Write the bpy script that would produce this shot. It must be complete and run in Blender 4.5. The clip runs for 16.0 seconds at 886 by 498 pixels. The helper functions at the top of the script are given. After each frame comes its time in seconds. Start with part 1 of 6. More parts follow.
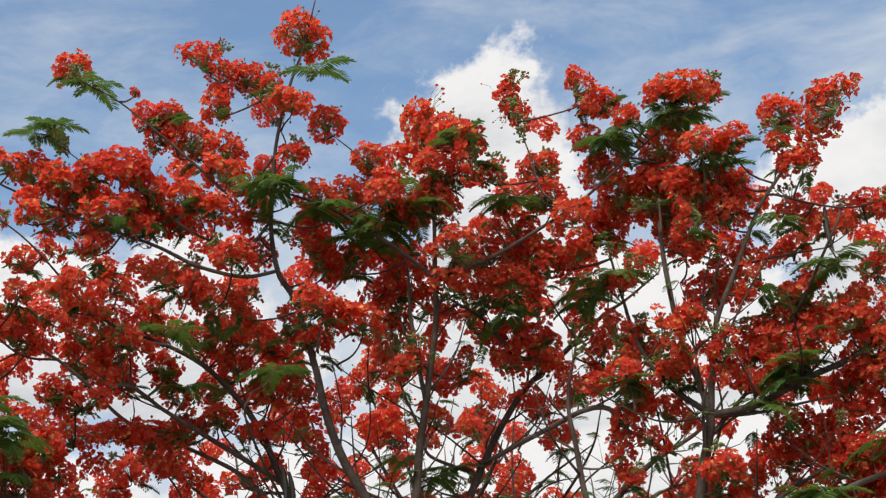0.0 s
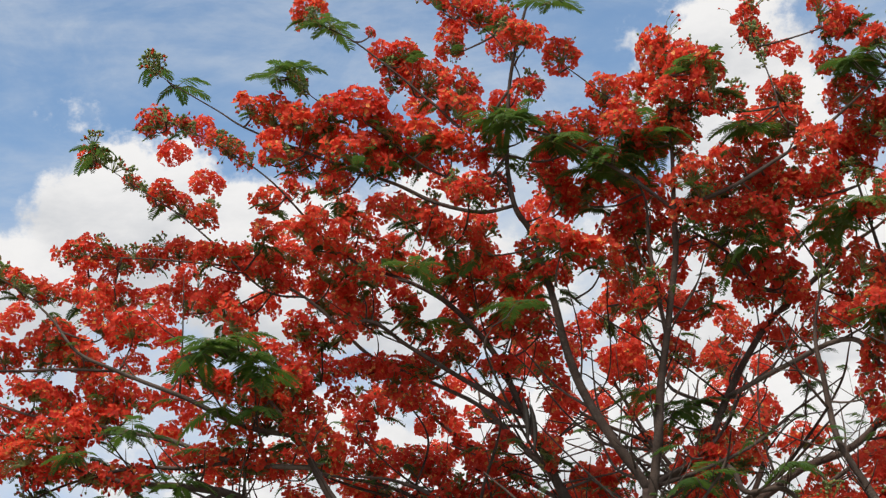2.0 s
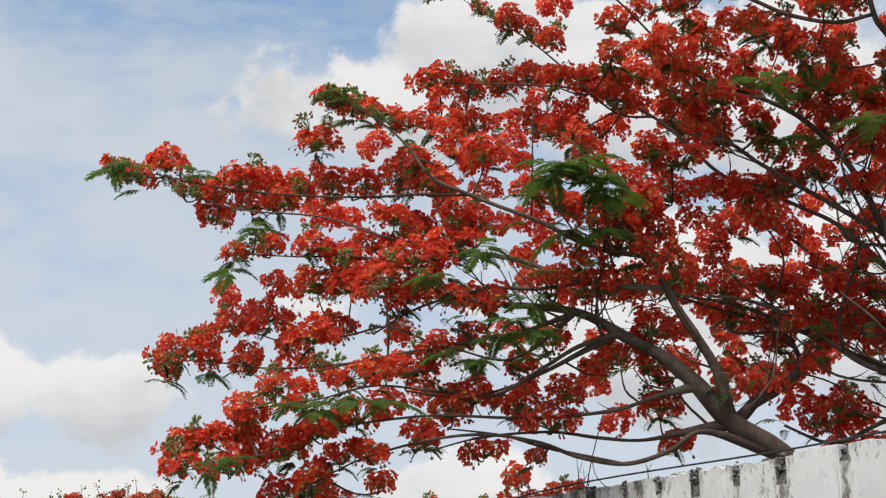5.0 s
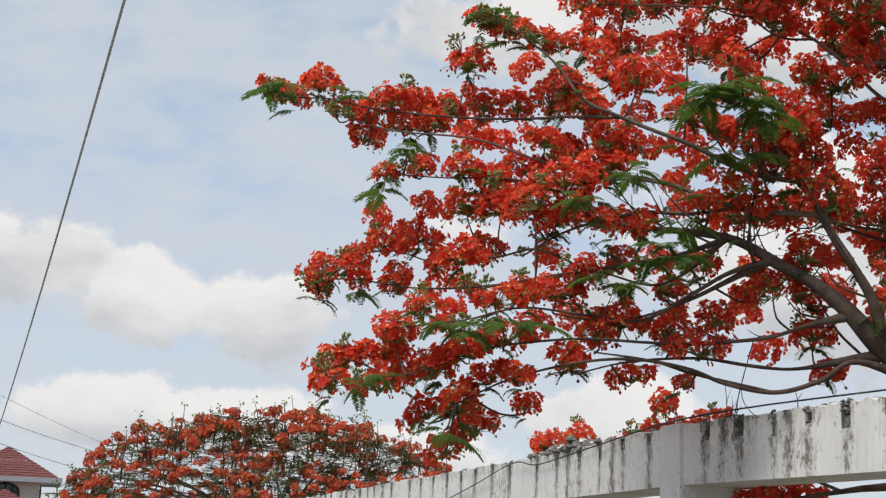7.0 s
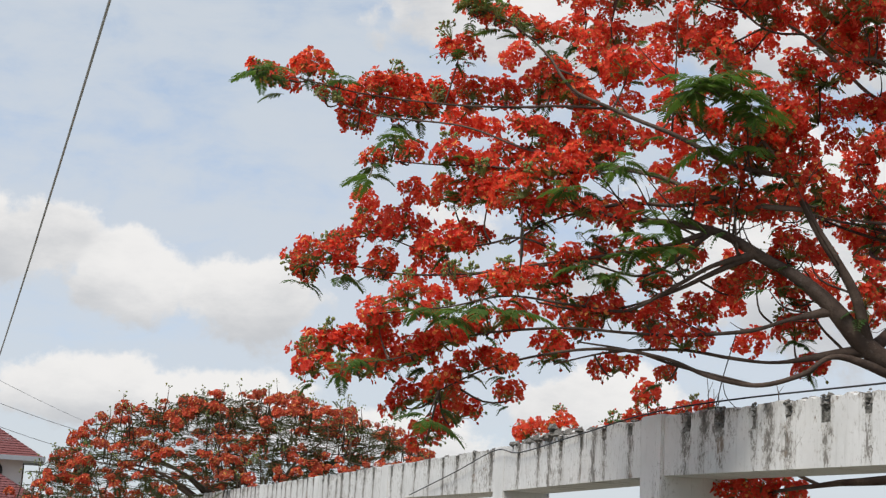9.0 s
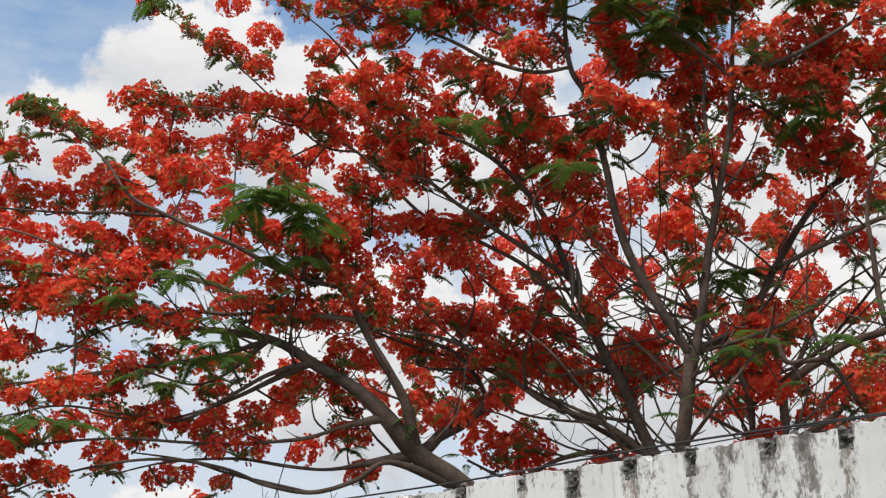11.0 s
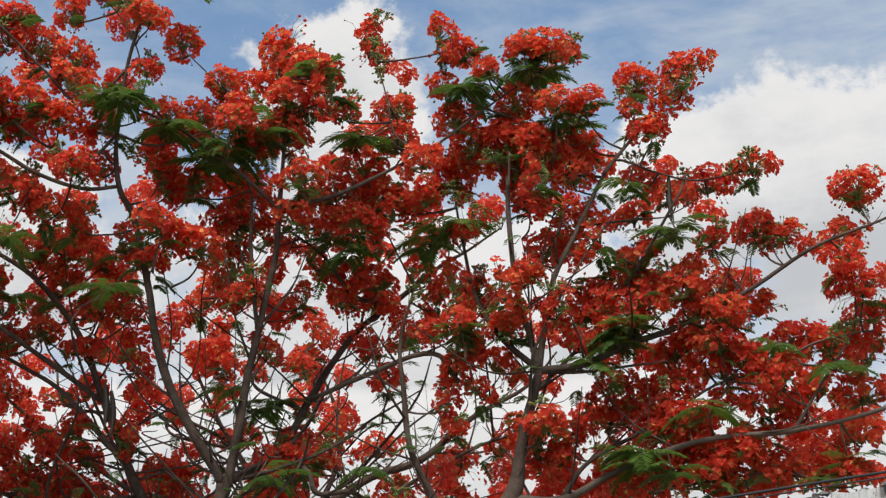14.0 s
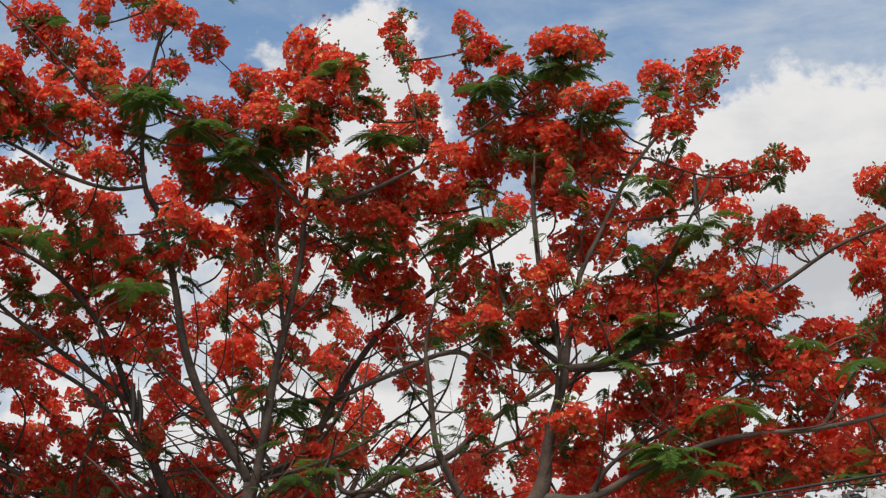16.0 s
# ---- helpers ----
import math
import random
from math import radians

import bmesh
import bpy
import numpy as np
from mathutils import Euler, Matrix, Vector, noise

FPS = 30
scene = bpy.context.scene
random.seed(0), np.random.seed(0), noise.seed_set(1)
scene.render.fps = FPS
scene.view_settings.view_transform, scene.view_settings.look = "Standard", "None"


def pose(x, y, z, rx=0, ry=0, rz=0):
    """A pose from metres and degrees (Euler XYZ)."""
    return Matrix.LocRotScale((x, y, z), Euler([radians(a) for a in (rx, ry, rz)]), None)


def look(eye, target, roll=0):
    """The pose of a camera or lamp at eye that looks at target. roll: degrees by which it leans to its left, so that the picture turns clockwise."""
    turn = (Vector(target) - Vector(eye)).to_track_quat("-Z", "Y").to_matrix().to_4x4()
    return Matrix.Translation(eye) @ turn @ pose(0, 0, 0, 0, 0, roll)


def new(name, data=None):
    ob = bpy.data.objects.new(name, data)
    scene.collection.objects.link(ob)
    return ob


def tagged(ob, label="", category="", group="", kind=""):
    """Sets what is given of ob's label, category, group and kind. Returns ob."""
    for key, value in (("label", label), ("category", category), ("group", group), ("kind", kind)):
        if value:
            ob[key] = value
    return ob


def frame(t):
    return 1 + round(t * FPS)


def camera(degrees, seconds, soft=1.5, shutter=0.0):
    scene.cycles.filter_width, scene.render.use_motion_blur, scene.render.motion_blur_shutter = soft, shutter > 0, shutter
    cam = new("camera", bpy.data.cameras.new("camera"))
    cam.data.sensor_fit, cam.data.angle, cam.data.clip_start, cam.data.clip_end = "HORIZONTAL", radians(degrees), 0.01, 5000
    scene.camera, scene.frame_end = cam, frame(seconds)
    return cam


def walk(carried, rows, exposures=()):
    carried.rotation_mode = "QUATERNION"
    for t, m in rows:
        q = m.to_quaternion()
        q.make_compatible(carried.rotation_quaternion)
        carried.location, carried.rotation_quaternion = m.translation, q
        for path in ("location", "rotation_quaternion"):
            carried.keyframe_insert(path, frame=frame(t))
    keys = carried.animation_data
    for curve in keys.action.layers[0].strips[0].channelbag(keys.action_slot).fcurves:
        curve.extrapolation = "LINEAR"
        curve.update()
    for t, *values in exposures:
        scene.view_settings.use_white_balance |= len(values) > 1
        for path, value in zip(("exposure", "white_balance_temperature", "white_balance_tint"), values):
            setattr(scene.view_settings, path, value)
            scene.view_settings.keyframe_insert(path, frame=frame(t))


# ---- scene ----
# ---- camera: a hand-held pan from one spot, eye about 1.65 m above the ground ----
cam = camera(33.56, 16.0, soft=1.3)
PATH = [  # seconds, x, y, z, heading, elevation, lean (degrees)
    (0.0, -0.04, -0.09, 1.64, -2.77, 23.28, 6.44),
    (0.5, -0.02, -0.11, 1.64, -3.26, 23.31, 6.35),
    (1.0, -0.02, -0.10, 1.63, -5.17, 23.33, 5.79),
    (1.5, -0.02, -0.06, 1.62, -9.25, 22.68, 4.67),
    (2.0, 0.01, -0.02, 1.65, -13.24, 21.58, 3.67),
    (2.5, 0.02, -0.02, 1.65, -16.69, 20.88, 2.81),
    (3.0, 0.03, -0.02, 1.66, -19.94, 20.24, 1.91),
    (3.5, 0.04, -0.00, 1.66, -22.38, 19.15, 1.46),
    (4.0, 0.04, 0.02, 1.68, -24.40, 17.56, 1.14),
    (4.5, 0.04, 0.03, 1.70, -26.51, 16.04, 0.75),
    (4.7, 0.05, 0.02, 1.69, -27.14, 15.60, 0.61),
    (6.8, 0.11, 0.06, 1.64, -33.67, 12.33, -2.03),
    (7.0, 0.11, 0.07, 1.64, -34.26, 12.06, -2.10),
    (7.5, 0.09, 0.08, 1.65, -35.44, 11.61, -2.44),
    (8.0, 0.09, 0.07, 1.67, -35.73, 11.38, -2.70),
    (8.2, 0.10, 0.07, 1.68, -35.73, 11.25, -2.75),
    (10.3, 0.15, 0.05, 1.55, -23.62, 14.61, -2.24),
    (10.5, 0.13, 0.04, 1.55, -21.38, 15.55, -1.61),
    (11.0, 0.08, 0.01, 1.54, -15.88, 16.61, 0.47),
    (11.5, 0.03, 0.01, 1.56, -10.30, 16.58, 1.99),
    (12.0, -0.02, 0.02, 1.57, -4.63, 16.21, 2.96),
    (12.5, -0.08, 0.01, 1.55, 0.00, 16.21, 3.76),
    (13.0, -0.11, 0.01, 1.52, 3.14, 16.87, 3.78),
    (13.5, -0.10, -0.00, 1.49, 3.96, 20.52, 3.07),
    (14.0, -0.07, -0.01, 1.53, 3.68, 21.02, 3.25),
    (14.5, -0.11, -0.01, 1.51, 3.76, 21.32, 3.40),
    (15.0, -0.12, -0.00, 1.53, 3.60, 21.45, 3.50),
    (15.5, -0.13, 0.00, 1.51, 3.27, 21.39, 3.44),
    (16.0, -0.16, 0.00, 1.52, 3.04, 21.07, 3.26),
]


def aim(x, y, z, heading, up, lean):
    a, e = radians(heading), radians(up)
    return look((x, y, z), (x + math.sin(a) * math.cos(e), y + math.cos(a) * math.cos(e), z + math.sin(e)), -lean)


walk(cam, [(row[0], aim(*row[1:])) for row in PATH], [(0.0, 0.03), (3.0, 0.03), (4.7, -0.04), (7.0, -0.06), (8.2, -0.04), (10.5, 0.0), (11.5, 0.06), (12.0, -0.03),
     (12.5, -0.14), (13.0, -0.22), (13.5, -0.16), (14.0, -0.09), (16.0, -0.12)])

# ---- light: bright day, sun behind thin cloud ----
SUN_HEADING, SUN_HEIGHT = 190.0, 60.0
sun = new("sun", bpy.data.lights.new("sun", "SUN"))
sun.data.energy, sun.data.angle, sun.data.color = 4.15, radians(30), (1.0, 0.95, 0.87)
sa, se = radians(SUN_HEADING), radians(SUN_HEIGHT)
sun.matrix_world = look((0, 0, 0), (-math.sin(sa) * math.cos(se), -math.cos(sa) * math.cos(se), -math.sin(se)))


class Nodes:
    """Short way to wire node trees."""

    def __init__(self, tree):
        self.tree = tree
        self.tree.nodes.clear()

    def add(self, kind, ins=None, operation="", data_type="", easing="", attribute="", feature=""):
        n = self.tree.nodes.new(kind)
        if operation:
            n.operation = operation
        if data_type:
            n.data_type = data_type
        if easing:
            n.interpolation_type = easing
        if attribute:
            n.attribute_name = attribute
        if feature:
            n.feature = feature
        for k, v in (ins or {}).items():
            self.put(n.inputs[k], v)
        return n

    def put(self, socket, v):
        if isinstance(v, bpy.types.NodeSocket):
            self.tree.links.new(v, socket)
        elif isinstance(v, bpy.types.Node):
            self.tree.links.new(v.outputs[0], socket)
        else:
            socket.default_value = v

    def math(self, op, a, b=0.0, c=0.0):
        return self.add("ShaderNodeMath", {0: a, 1: b, 2: c}, operation=op).outputs[0]

    def mix(self, f, a, b):
        n = self.add("ShaderNodeMix", data_type="RGBA")
        self.put(n.inputs[0], f), self.put(n.inputs[6], a), self.put(n.inputs[7], b)
        return n.outputs[2]

    def ramp(self, v, lo, hi, a=0.0, b=1.0, smooth=True):
        return self.add("ShaderNodeMapRange", {0: v, 1: lo, 2: hi, 3: a, 4: b},
                        easing="SMOOTHSTEP" if smooth else "LINEAR").outputs[0]

    def noise(self, vec, scale, detail=4.0, rough=0.55, distort=0.0):
        return self.add("ShaderNodeTexNoise", {"Vector": vec, "Scale": scale, "Detail": detail, "Roughness": rough, "Distortion": distort}).outputs[0]


world = bpy.data.worlds.new("sky")
scene.world = world
world.use_nodes = True
w = Nodes(world.node_tree)
sky = w.add("ShaderNodeTexSky")
sky.sky_type, sky.sun_disc, sky.sun_elevation, sky.sun_rotation = "NISHITA", False, se, sa
sky.air_density, sky.dust_density, sky.ozone_density = 1.0, 0.6, 2.0
way = w.add("ShaderNodeTexCoord").outputs["Generated"]
xyz = w.add("ShaderNodeSeparateXYZ", {0: way})
height = w.math("MULTIPLY", w.math("ARCSINE", xyz.outputs[2]), 57.2958)
heading = w.math("MULTIPLY", w.math("ARCTAN2", xyz.outputs[0], xyz.outputs[1]), 57.2958)
flat = w.add("ShaderNodeVectorMath", {0: way, 1: (1.0, 1.0, 2.3)}, operation="MULTIPLY").outputs[0]
# cumulus heads: heading, height, half width, half height in degrees
CUMULUS = [(-0.1, 25.8, 4.2, 5.5), (14.1, 21.4, 4.0, 3.7), (-26.6, 22.4, 5.2, 4.4), (-30.6, 20.4, 5.6, 2.6), (-20.6, 21.4, 6.2, 3.3), (20.9, 21.4, 7.2, 5.8), (-1.1, 27.7, 2.2, 2.9), (-50.7, 10.3, 3.8, 2.3), (-45.7, 9.5, 3.1, 1.9), (-41.3, 9.3, 4.2, 2.0), (-47.9, 5.2, 4.0, 1.7), (-42.7, 4.7, 4.4, 1.5), (-27.7, 5.4, 2.9, 2.0), (-35.5, 4.0, 4.4, 1.3), (-2.6, 12.1, 24.8, 5.1), (-26.5, 5.5, 3.5, 1.8), (-14.8, 20.0, 5.2, 3.7), (-18.1, 22.3, 7.6, 2.9), (3.0, 18.6, 13.0, 4.4)]
puff, lift = None, None
for ca, ce, cw, ch in CUMULUS:
    dx = w.math("DIVIDE", w.math("SUBTRACT", heading, ca), cw)
    dy = w.math("DIVIDE", w.math("SUBTRACT", height, ce), ch)
    r = w.math("SUBTRACT", 1.0, w.math("SQRT", w.math("ADD", w.math("MULTIPLY", dx, dx), w.math("MULTIPLY", dy, dy))))
    if puff is None:
        puff, lift = r, dy
    else:
        nearer = w.ramp(w.math("SUBTRACT", r, puff), -0.15, 0.15)
        lift = w.math("ADD", w.math("MULTIPLY", dy, nearer), w.math("MULTIPLY", lift, w.math("SUBTRACT", 1.0, nearer)))
        puff = w.math("MAXIMUM", puff, r)
billow = w.noise(w.add("ShaderNodeVectorMath", {0: way, 1: (1.0, 1.0, 1.25)}, operation="MULTIPLY").outputs[0], 9.0, 10.0, 0.62)
veil = w.noise(flat, 3.2, 8.0, 0.62, 0.4)
streak = w.noise(w.add("ShaderNodeVectorMath", {0: way, 1: (1.5, 1.5, 8.0)}, operation="MULTIPLY").outputs[0], 2.6, 6.0, 0.6, 0.8)
low = w.ramp(height, 8.0, 34.0, 0.13, -0.06)
ripple = w.noise(w.add("ShaderNodeVectorMath", {0: way, 1: (1.0, 1.6, 2.6)}, operation="MULTIPLY").outputs[0], 11.0, 7.0, 0.62, 0.6)
thin = w.ramp(w.math("ADD", w.math("ADD", w.math("MULTIPLY", veil, 0.56), w.math("ADD", w.math("MULTIPLY", streak, 0.20), w.math("MULTIPLY", ripple, 0.24))), low), 0.36, 0.64)
crest = w.noise(way, 30.0, 6.0, 0.6)
body = w.math("ADD", w.math("ADD", puff, w.math("MULTIPLY", w.math("SUBTRACT", billow, 0.5), 2.2)), w.math("MULTIPLY", w.math("SUBTRACT", crest, 0.5), 0.7))
thick = w.ramp(body, -0.07, 0.20)
air = w.mix(w.ramp(height, 4.0, 26.0), (0.128, 0.140, 0.168, 1), (0.158, 0.176, 0.174, 1))
blue = w.add("ShaderNodeVectorMath", {0: sky.outputs[0], 1: air}, operation="MULTIPLY").outputs[0]
hazy = w.mix(w.math("ADD", w.math("MULTIPLY", thin, 0.80), 0.06), blue, (0.66, 0.70, 0.74, 1))
inner = w.ramp(w.math("ADD", w.math("MULTIPLY", lift, -0.40), w.math("MULTIPLY", w.noise(flat, 6.0, 8.0, 0.62), 1.9)), 0.62, 1.40)
cloud = w.mix(inner, (0.90, 0.885, 0.87, 1), (0.58, 0.595, 0.62, 1))
w.add("ShaderNodeOutputWorld", {0: w.add("ShaderNodeBackground", {0: w.mix(w.math("MULTIPLY", thick, 0.96), hazy, cloud), 1: 1.0})})

# ---- materials ----


def material(name, build):
    m = bpy.data.materials.new(name)
    m.use_nodes = True
    n = Nodes(m.node_tree)
    n.add("ShaderNodeOutputMaterial", {0: build(n)})
    return m


def surface(n, colour, rough=0.7, bump=None, strength=0.3, distance=0.01, metal=0.0, gloss=0.5):
    s = n.add("ShaderNodeBsdfPrincipled", {"Base Color": colour, "Roughness": rough, "Metallic": metal, "Specular IOR Level": gloss})
    if bump is not None:
        n.put(s.inputs["Normal"], n.add("ShaderNodeBump", {"Height": bump, "Strength": strength, "Distance": distance}))
    return s.outputs[0]


def place(n):
    return n.add("ShaderNodeNewGeometry").outputs["Position"]


def island(n):
    return n.add("ShaderNodeNewGeometry").outputs["Random Per Island"]


def each(n):
    return n.add("ShaderNodeObjectInfo").outputs["Random"]


def leafy(n, colour, through_colour, share, rough=0.5):
    s = n.add("ShaderNodeBsdfPrincipled", {"Base Color": colour, "Roughness": rough, "Specular IOR Level": 0.22})
    t = n.add("ShaderNodeBsdfTranslucent", {"Color": through_colour})
    return n.add("ShaderNodeMixShader", {0: share, 1: s.outputs[0], 2: t.outputs[0]}).outputs[0]


def petal_red(n):
    p = n.add("ShaderNodeAttribute", attribute="along").outputs["Fac"]
    base = n.mix(island(n), (0.60, 0.036, 0.030, 1), (0.87, 0.115, 0.062, 1))
    base = n.mix(n.math("MULTIPLY", n.ramp(each(n), 0.3, 1.0), 0.42), base, (0.88, 0.150, 0.056, 1))
    base = n.mix(n.ramp(n.noise(place(n), 90.0), 0.5, 0.75, 0.0, 0.3), base, (0.46, 0.018, 0.016, 1))
    base = n.mix(n.ramp(p, 0.5, 0.0, 0.0, 0.5), base, (0.62, 0.12, 0.03, 1))
    return leafy(n, base, n.mix(0.35, base, (0.95, 0.15, 0.065, 1)), 0.64, 0.5)


def petal_spent(n):
    # far tree's petals: distance haze put into the colour as a duller, browner red
    base = n.mix(island(n), (0.50, 0.065, 0.036, 1), (0.76, 0.130, 0.060, 1))
    base = n.mix(n.ramp(n.noise(place(n), 1.2), 0.4, 0.65, 0.0, 0.6), base, (0.30, 0.085, 0.040, 1))
    return leafy(n, base, base, 0.4, 0.6)


def petal_pale(n):
    base = n.mix(n.ramp(n.noise(place(n), 160.0), 0.42, 0.58), (0.84, 0.50, 0.15, 1), (0.76, 0.15, 0.035, 1))
    return leafy(n, base, base, 0.4, 0.55)


def stalk_green(n):
    return surface(n, n.mix(island(n), (0.12, 0.19, 0.040, 1), (0.22, 0.20, 0.05, 1)), 0.6)


def leaf_green(n):
    base = n.mix(island(n), (0.032, 0.064, 0.020, 1), (0.056, 0.110, 0.028, 1))
    base = n.mix(n.ramp(each(n), 0.4, 1.0, 0.0, 0.75), base, (0.075, 0.155, 0.030, 1))
    return leafy(n, base, n.mix(0.5, base, (0.16, 0.30, 0.04, 1)), 0.30, 0.45)


def leaf_fresh(n):
    base = n.mix(island(n), (0.060, 0.118, 0.020, 1), (0.105, 0.175, 0.030, 1))
    base = n.mix(n.ramp(each(n), 0.3, 0.9, 0.6, 0.0), base, (0.030, 0.068, 0.018, 1))
    return leafy(n, base, n.mix(0.5, base, (0.20, 0.36, 0.05, 1)), 0.38, 0.45)


def leaf_dusky(n):
    base = n.mix(island(n), (0.048, 0.066, 0.024, 1), (0.090, 0.104, 0.038, 1))
    base = n.mix(n.ramp(n.noise(place(n), 0.8), 0.42, 0.62, 0.0, 0.6), base, (0.10, 0.070, 0.034, 1))
    return leafy(n, base, base, 0.35, 0.55)


def bark_grey(n):
    p = place(n)
    fine = n.noise(p, 60.0, 6.0, 0.65)
    broad = n.noise(p, 5.0, 4.0)
    base = n.mix(n.ramp(broad, 0.35, 0.68), (0.062, 0.042, 0.032, 1), (0.122, 0.086, 0.066, 1))
    base = n.mix(n.ramp(each(n), 0.74, 1.0, 0.0, 0.5), base, (0.20, 0.155, 0.12, 1))
    base = n.mix(n.ramp(fine, 0.45, 0.7, 0.0, 0.6), base, (0.048, 0.033, 0.025, 1))
    spots = n.ramp(n.noise(p, 22.0, 3.0), 0.60, 0.68, 0.0, 0.4)
    base = n.mix(spots, base, (0.15, 0.12, 0.098, 1))
    ring = n.noise(n.add("ShaderNodeVectorMath", {0: p, 1: (6.0, 6.0, 26.0)}, operation="MULTIPLY").outputs[0], 1.0, 4.0, 0.6)
    return surface(n, base, 0.9, n.math("ADD", fine, n.math("MULTIPLY", ring, 0.8)), 0.6, 0.012, gloss=0.15)


def pod_brown(n):
    return surface(n, n.mix(n.noise(place(n), 40.0), (0.03, 0.022, 0.015, 1), (0.07, 0.05, 0.03, 1)), 0.6)


def wall_paint(n):
    """Old white limewash: flaking and black with mould in streaks under the broken posts."""
    p = place(n)

    def stretched(x, z):
        return n.add("ShaderNodeVectorMath", {0: p, 1: (x, x, z)}, operation="MULTIPLY").outputs[0]

    wear = n.add("ShaderNodeAttribute", attribute="wear").outputs["Fac"]
    patch = n.noise(p, 1.7, 5.0, 0.6)
    fine = n.noise(p, 85.0, 5.0, 0.7)
    flake = n.noise(stretched(21.0, 10.0), 1.0, 10.0, 0.78, 0.3)
    drip = n.noise(stretched(24.0, 1.5), 1.0, 7.0, 0.72)
    speck = n.noise(stretched(46.0, 26.0), 1.0, 6.0, 0.7)
    base = n.mix(n.ramp(patch, 0.3, 0.7), (0.55, 0.540, 0.520, 1), (0.655, 0.645, 0.625, 1))
    base = n.mix(n.ramp(fine, 0.45, 0.75, 0.0, 0.25), base, (0.50, 0.485, 0.46, 1))
    dirt = n.math("ADD", n.math("MULTIPLY", wear, 0.17), n.math("MULTIPLY", n.ramp(patch, 0.45, 0.7), 0.07))
    dirt = n.math("ADD", dirt, n.math("MULTIPLY", n.math("SUBTRACT", each(n), 0.5), 0.05))
    runs = n.math("ADD", drip, dirt)
    base = n.mix(n.ramp(runs, 0.56, 0.82, 0.0, 0.62), base, (0.36, 0.345, 0.32, 1))
    peel = n.math("ADD", n.math("ADD", n.math("MULTIPLY", flake, 0.72), n.math("MULTIPLY", speck, 0.28)), dirt)
    base = n.mix(n.ramp(peel, 0.588, 0.636, 0.0, 0.55), base, (0.34, 0.315, 0.28, 1))
    base = n.mix(n.ramp(peel, 0.642, 0.676, 0.0, 0.82), base, (0.135, 0.122, 0.105, 1))
    base = n.mix(n.ramp(peel, 0.705, 0.780, 0.0, 0.85), base, (0.065, 0.060, 0.053, 1))
    rust = n.math("MULTIPLY", n.ramp(peel, 0.61, 0.67), n.ramp(n.noise(p, 3.1, 3.0), 0.58, 0.68, 0.0, 0.5))
    base = n.mix(rust, base, (0.24, 0.155, 0.10, 1))
    crack = n.add("ShaderNodeTexVoronoi", {"Vector": n.add("ShaderNodeVectorMath", {0: p, 1: n.noise(p, 7.0)}, operation="ADD").outputs[0], "Scale": 1.7}, feature="DISTANCE_TO_EDGE").outputs[0]
    base = n.mix(n.math("MULTIPLY", n.ramp(crack, 0.006, 0.0), n.ramp(patch, 0.5, 0.6)), base, (0.16, 0.145, 0.13, 1))
    return surface(n, base, 0.9, n.math("ADD", flake, n.math("MULTIPLY", peel, -1.4)), 0.22, 0.012)


def raw_concrete(n):
    p = place(n)
    f = n.noise(p, 38.0, 7.0, 0.7)
    base = n.mix(n.ramp(f, 0.35, 0.68), (0.055, 0.050, 0.044, 1), (0.30, 0.285, 0.255, 1))
    base = n.mix(n.ramp(n.noise(p, 9.0), 0.45, 0.65, 0, 0.7), base, (0.105, 0.098, 0.085, 1))
    return surface(n, base, 0.95, f, 0.9, 0.03)


def roof_red(n):
    p = place(n)
    base = n.mix(n.noise(p, 3.0, 5.0), (0.135, 0.040, 0.037, 1), (0.185, 0.056, 0.050, 1))
    base = n.mix(n.math("MULTIPLY", island(n), 0.4), base, (0.15, 0.03, 0.025, 1))
    return surface(n, base, 0.65, n.noise(p, 25.0), 0.3, 0.02)


def plaster(n):
    p = place(n)
    return surface(n, n.mix(n.noise(p, 1.3, 6.0, 0.65), (0.55, 0.53, 0.48, 1), (0.74, 0.73, 0.69, 1)), 0.9, n.noise(p, 40.0), 0.2)


def dark_metal(n):
    return surface(n, n.mix(n.noise(place(n), 14.0), (0.025, 0.025, 0.027, 1), (0.05, 0.048, 0.045, 1)), 0.5, metal=0.6)


def pole_grey(n):
    return surface(n, n.mix(n.noise(place(n), 2.5, 5.0), (0.30, 0.31, 0.32, 1), (0.44, 0.45, 0.46, 1)), 0.55, metal=0.3)


def cable_black(n):
    return surface(n, n.mix(n.noise(place(n), 8.0), (0.014, 0.014, 0.015, 1), (0.032, 0.031, 0.031, 1)), 0.75)


def glass_dark(n):
    return surface(n, (0.02, 0.025, 0.03, 1), 0.08)


def grass_ground(n):
    p = place(n)
    f = n.noise(p, 6.0, 8.0, 0.7)
    base = n.mix(n.ramp(n.noise(p, 0.25, 6.0), 0.42, 0.6), (0.27, 0.235, 0.19, 1), (0.12, 0.125, 0.07, 1))
    return surface(n, n.mix(f, base, (0.19, 0.17, 0.13, 1)), 0.95, f, 0.6, 0.03)


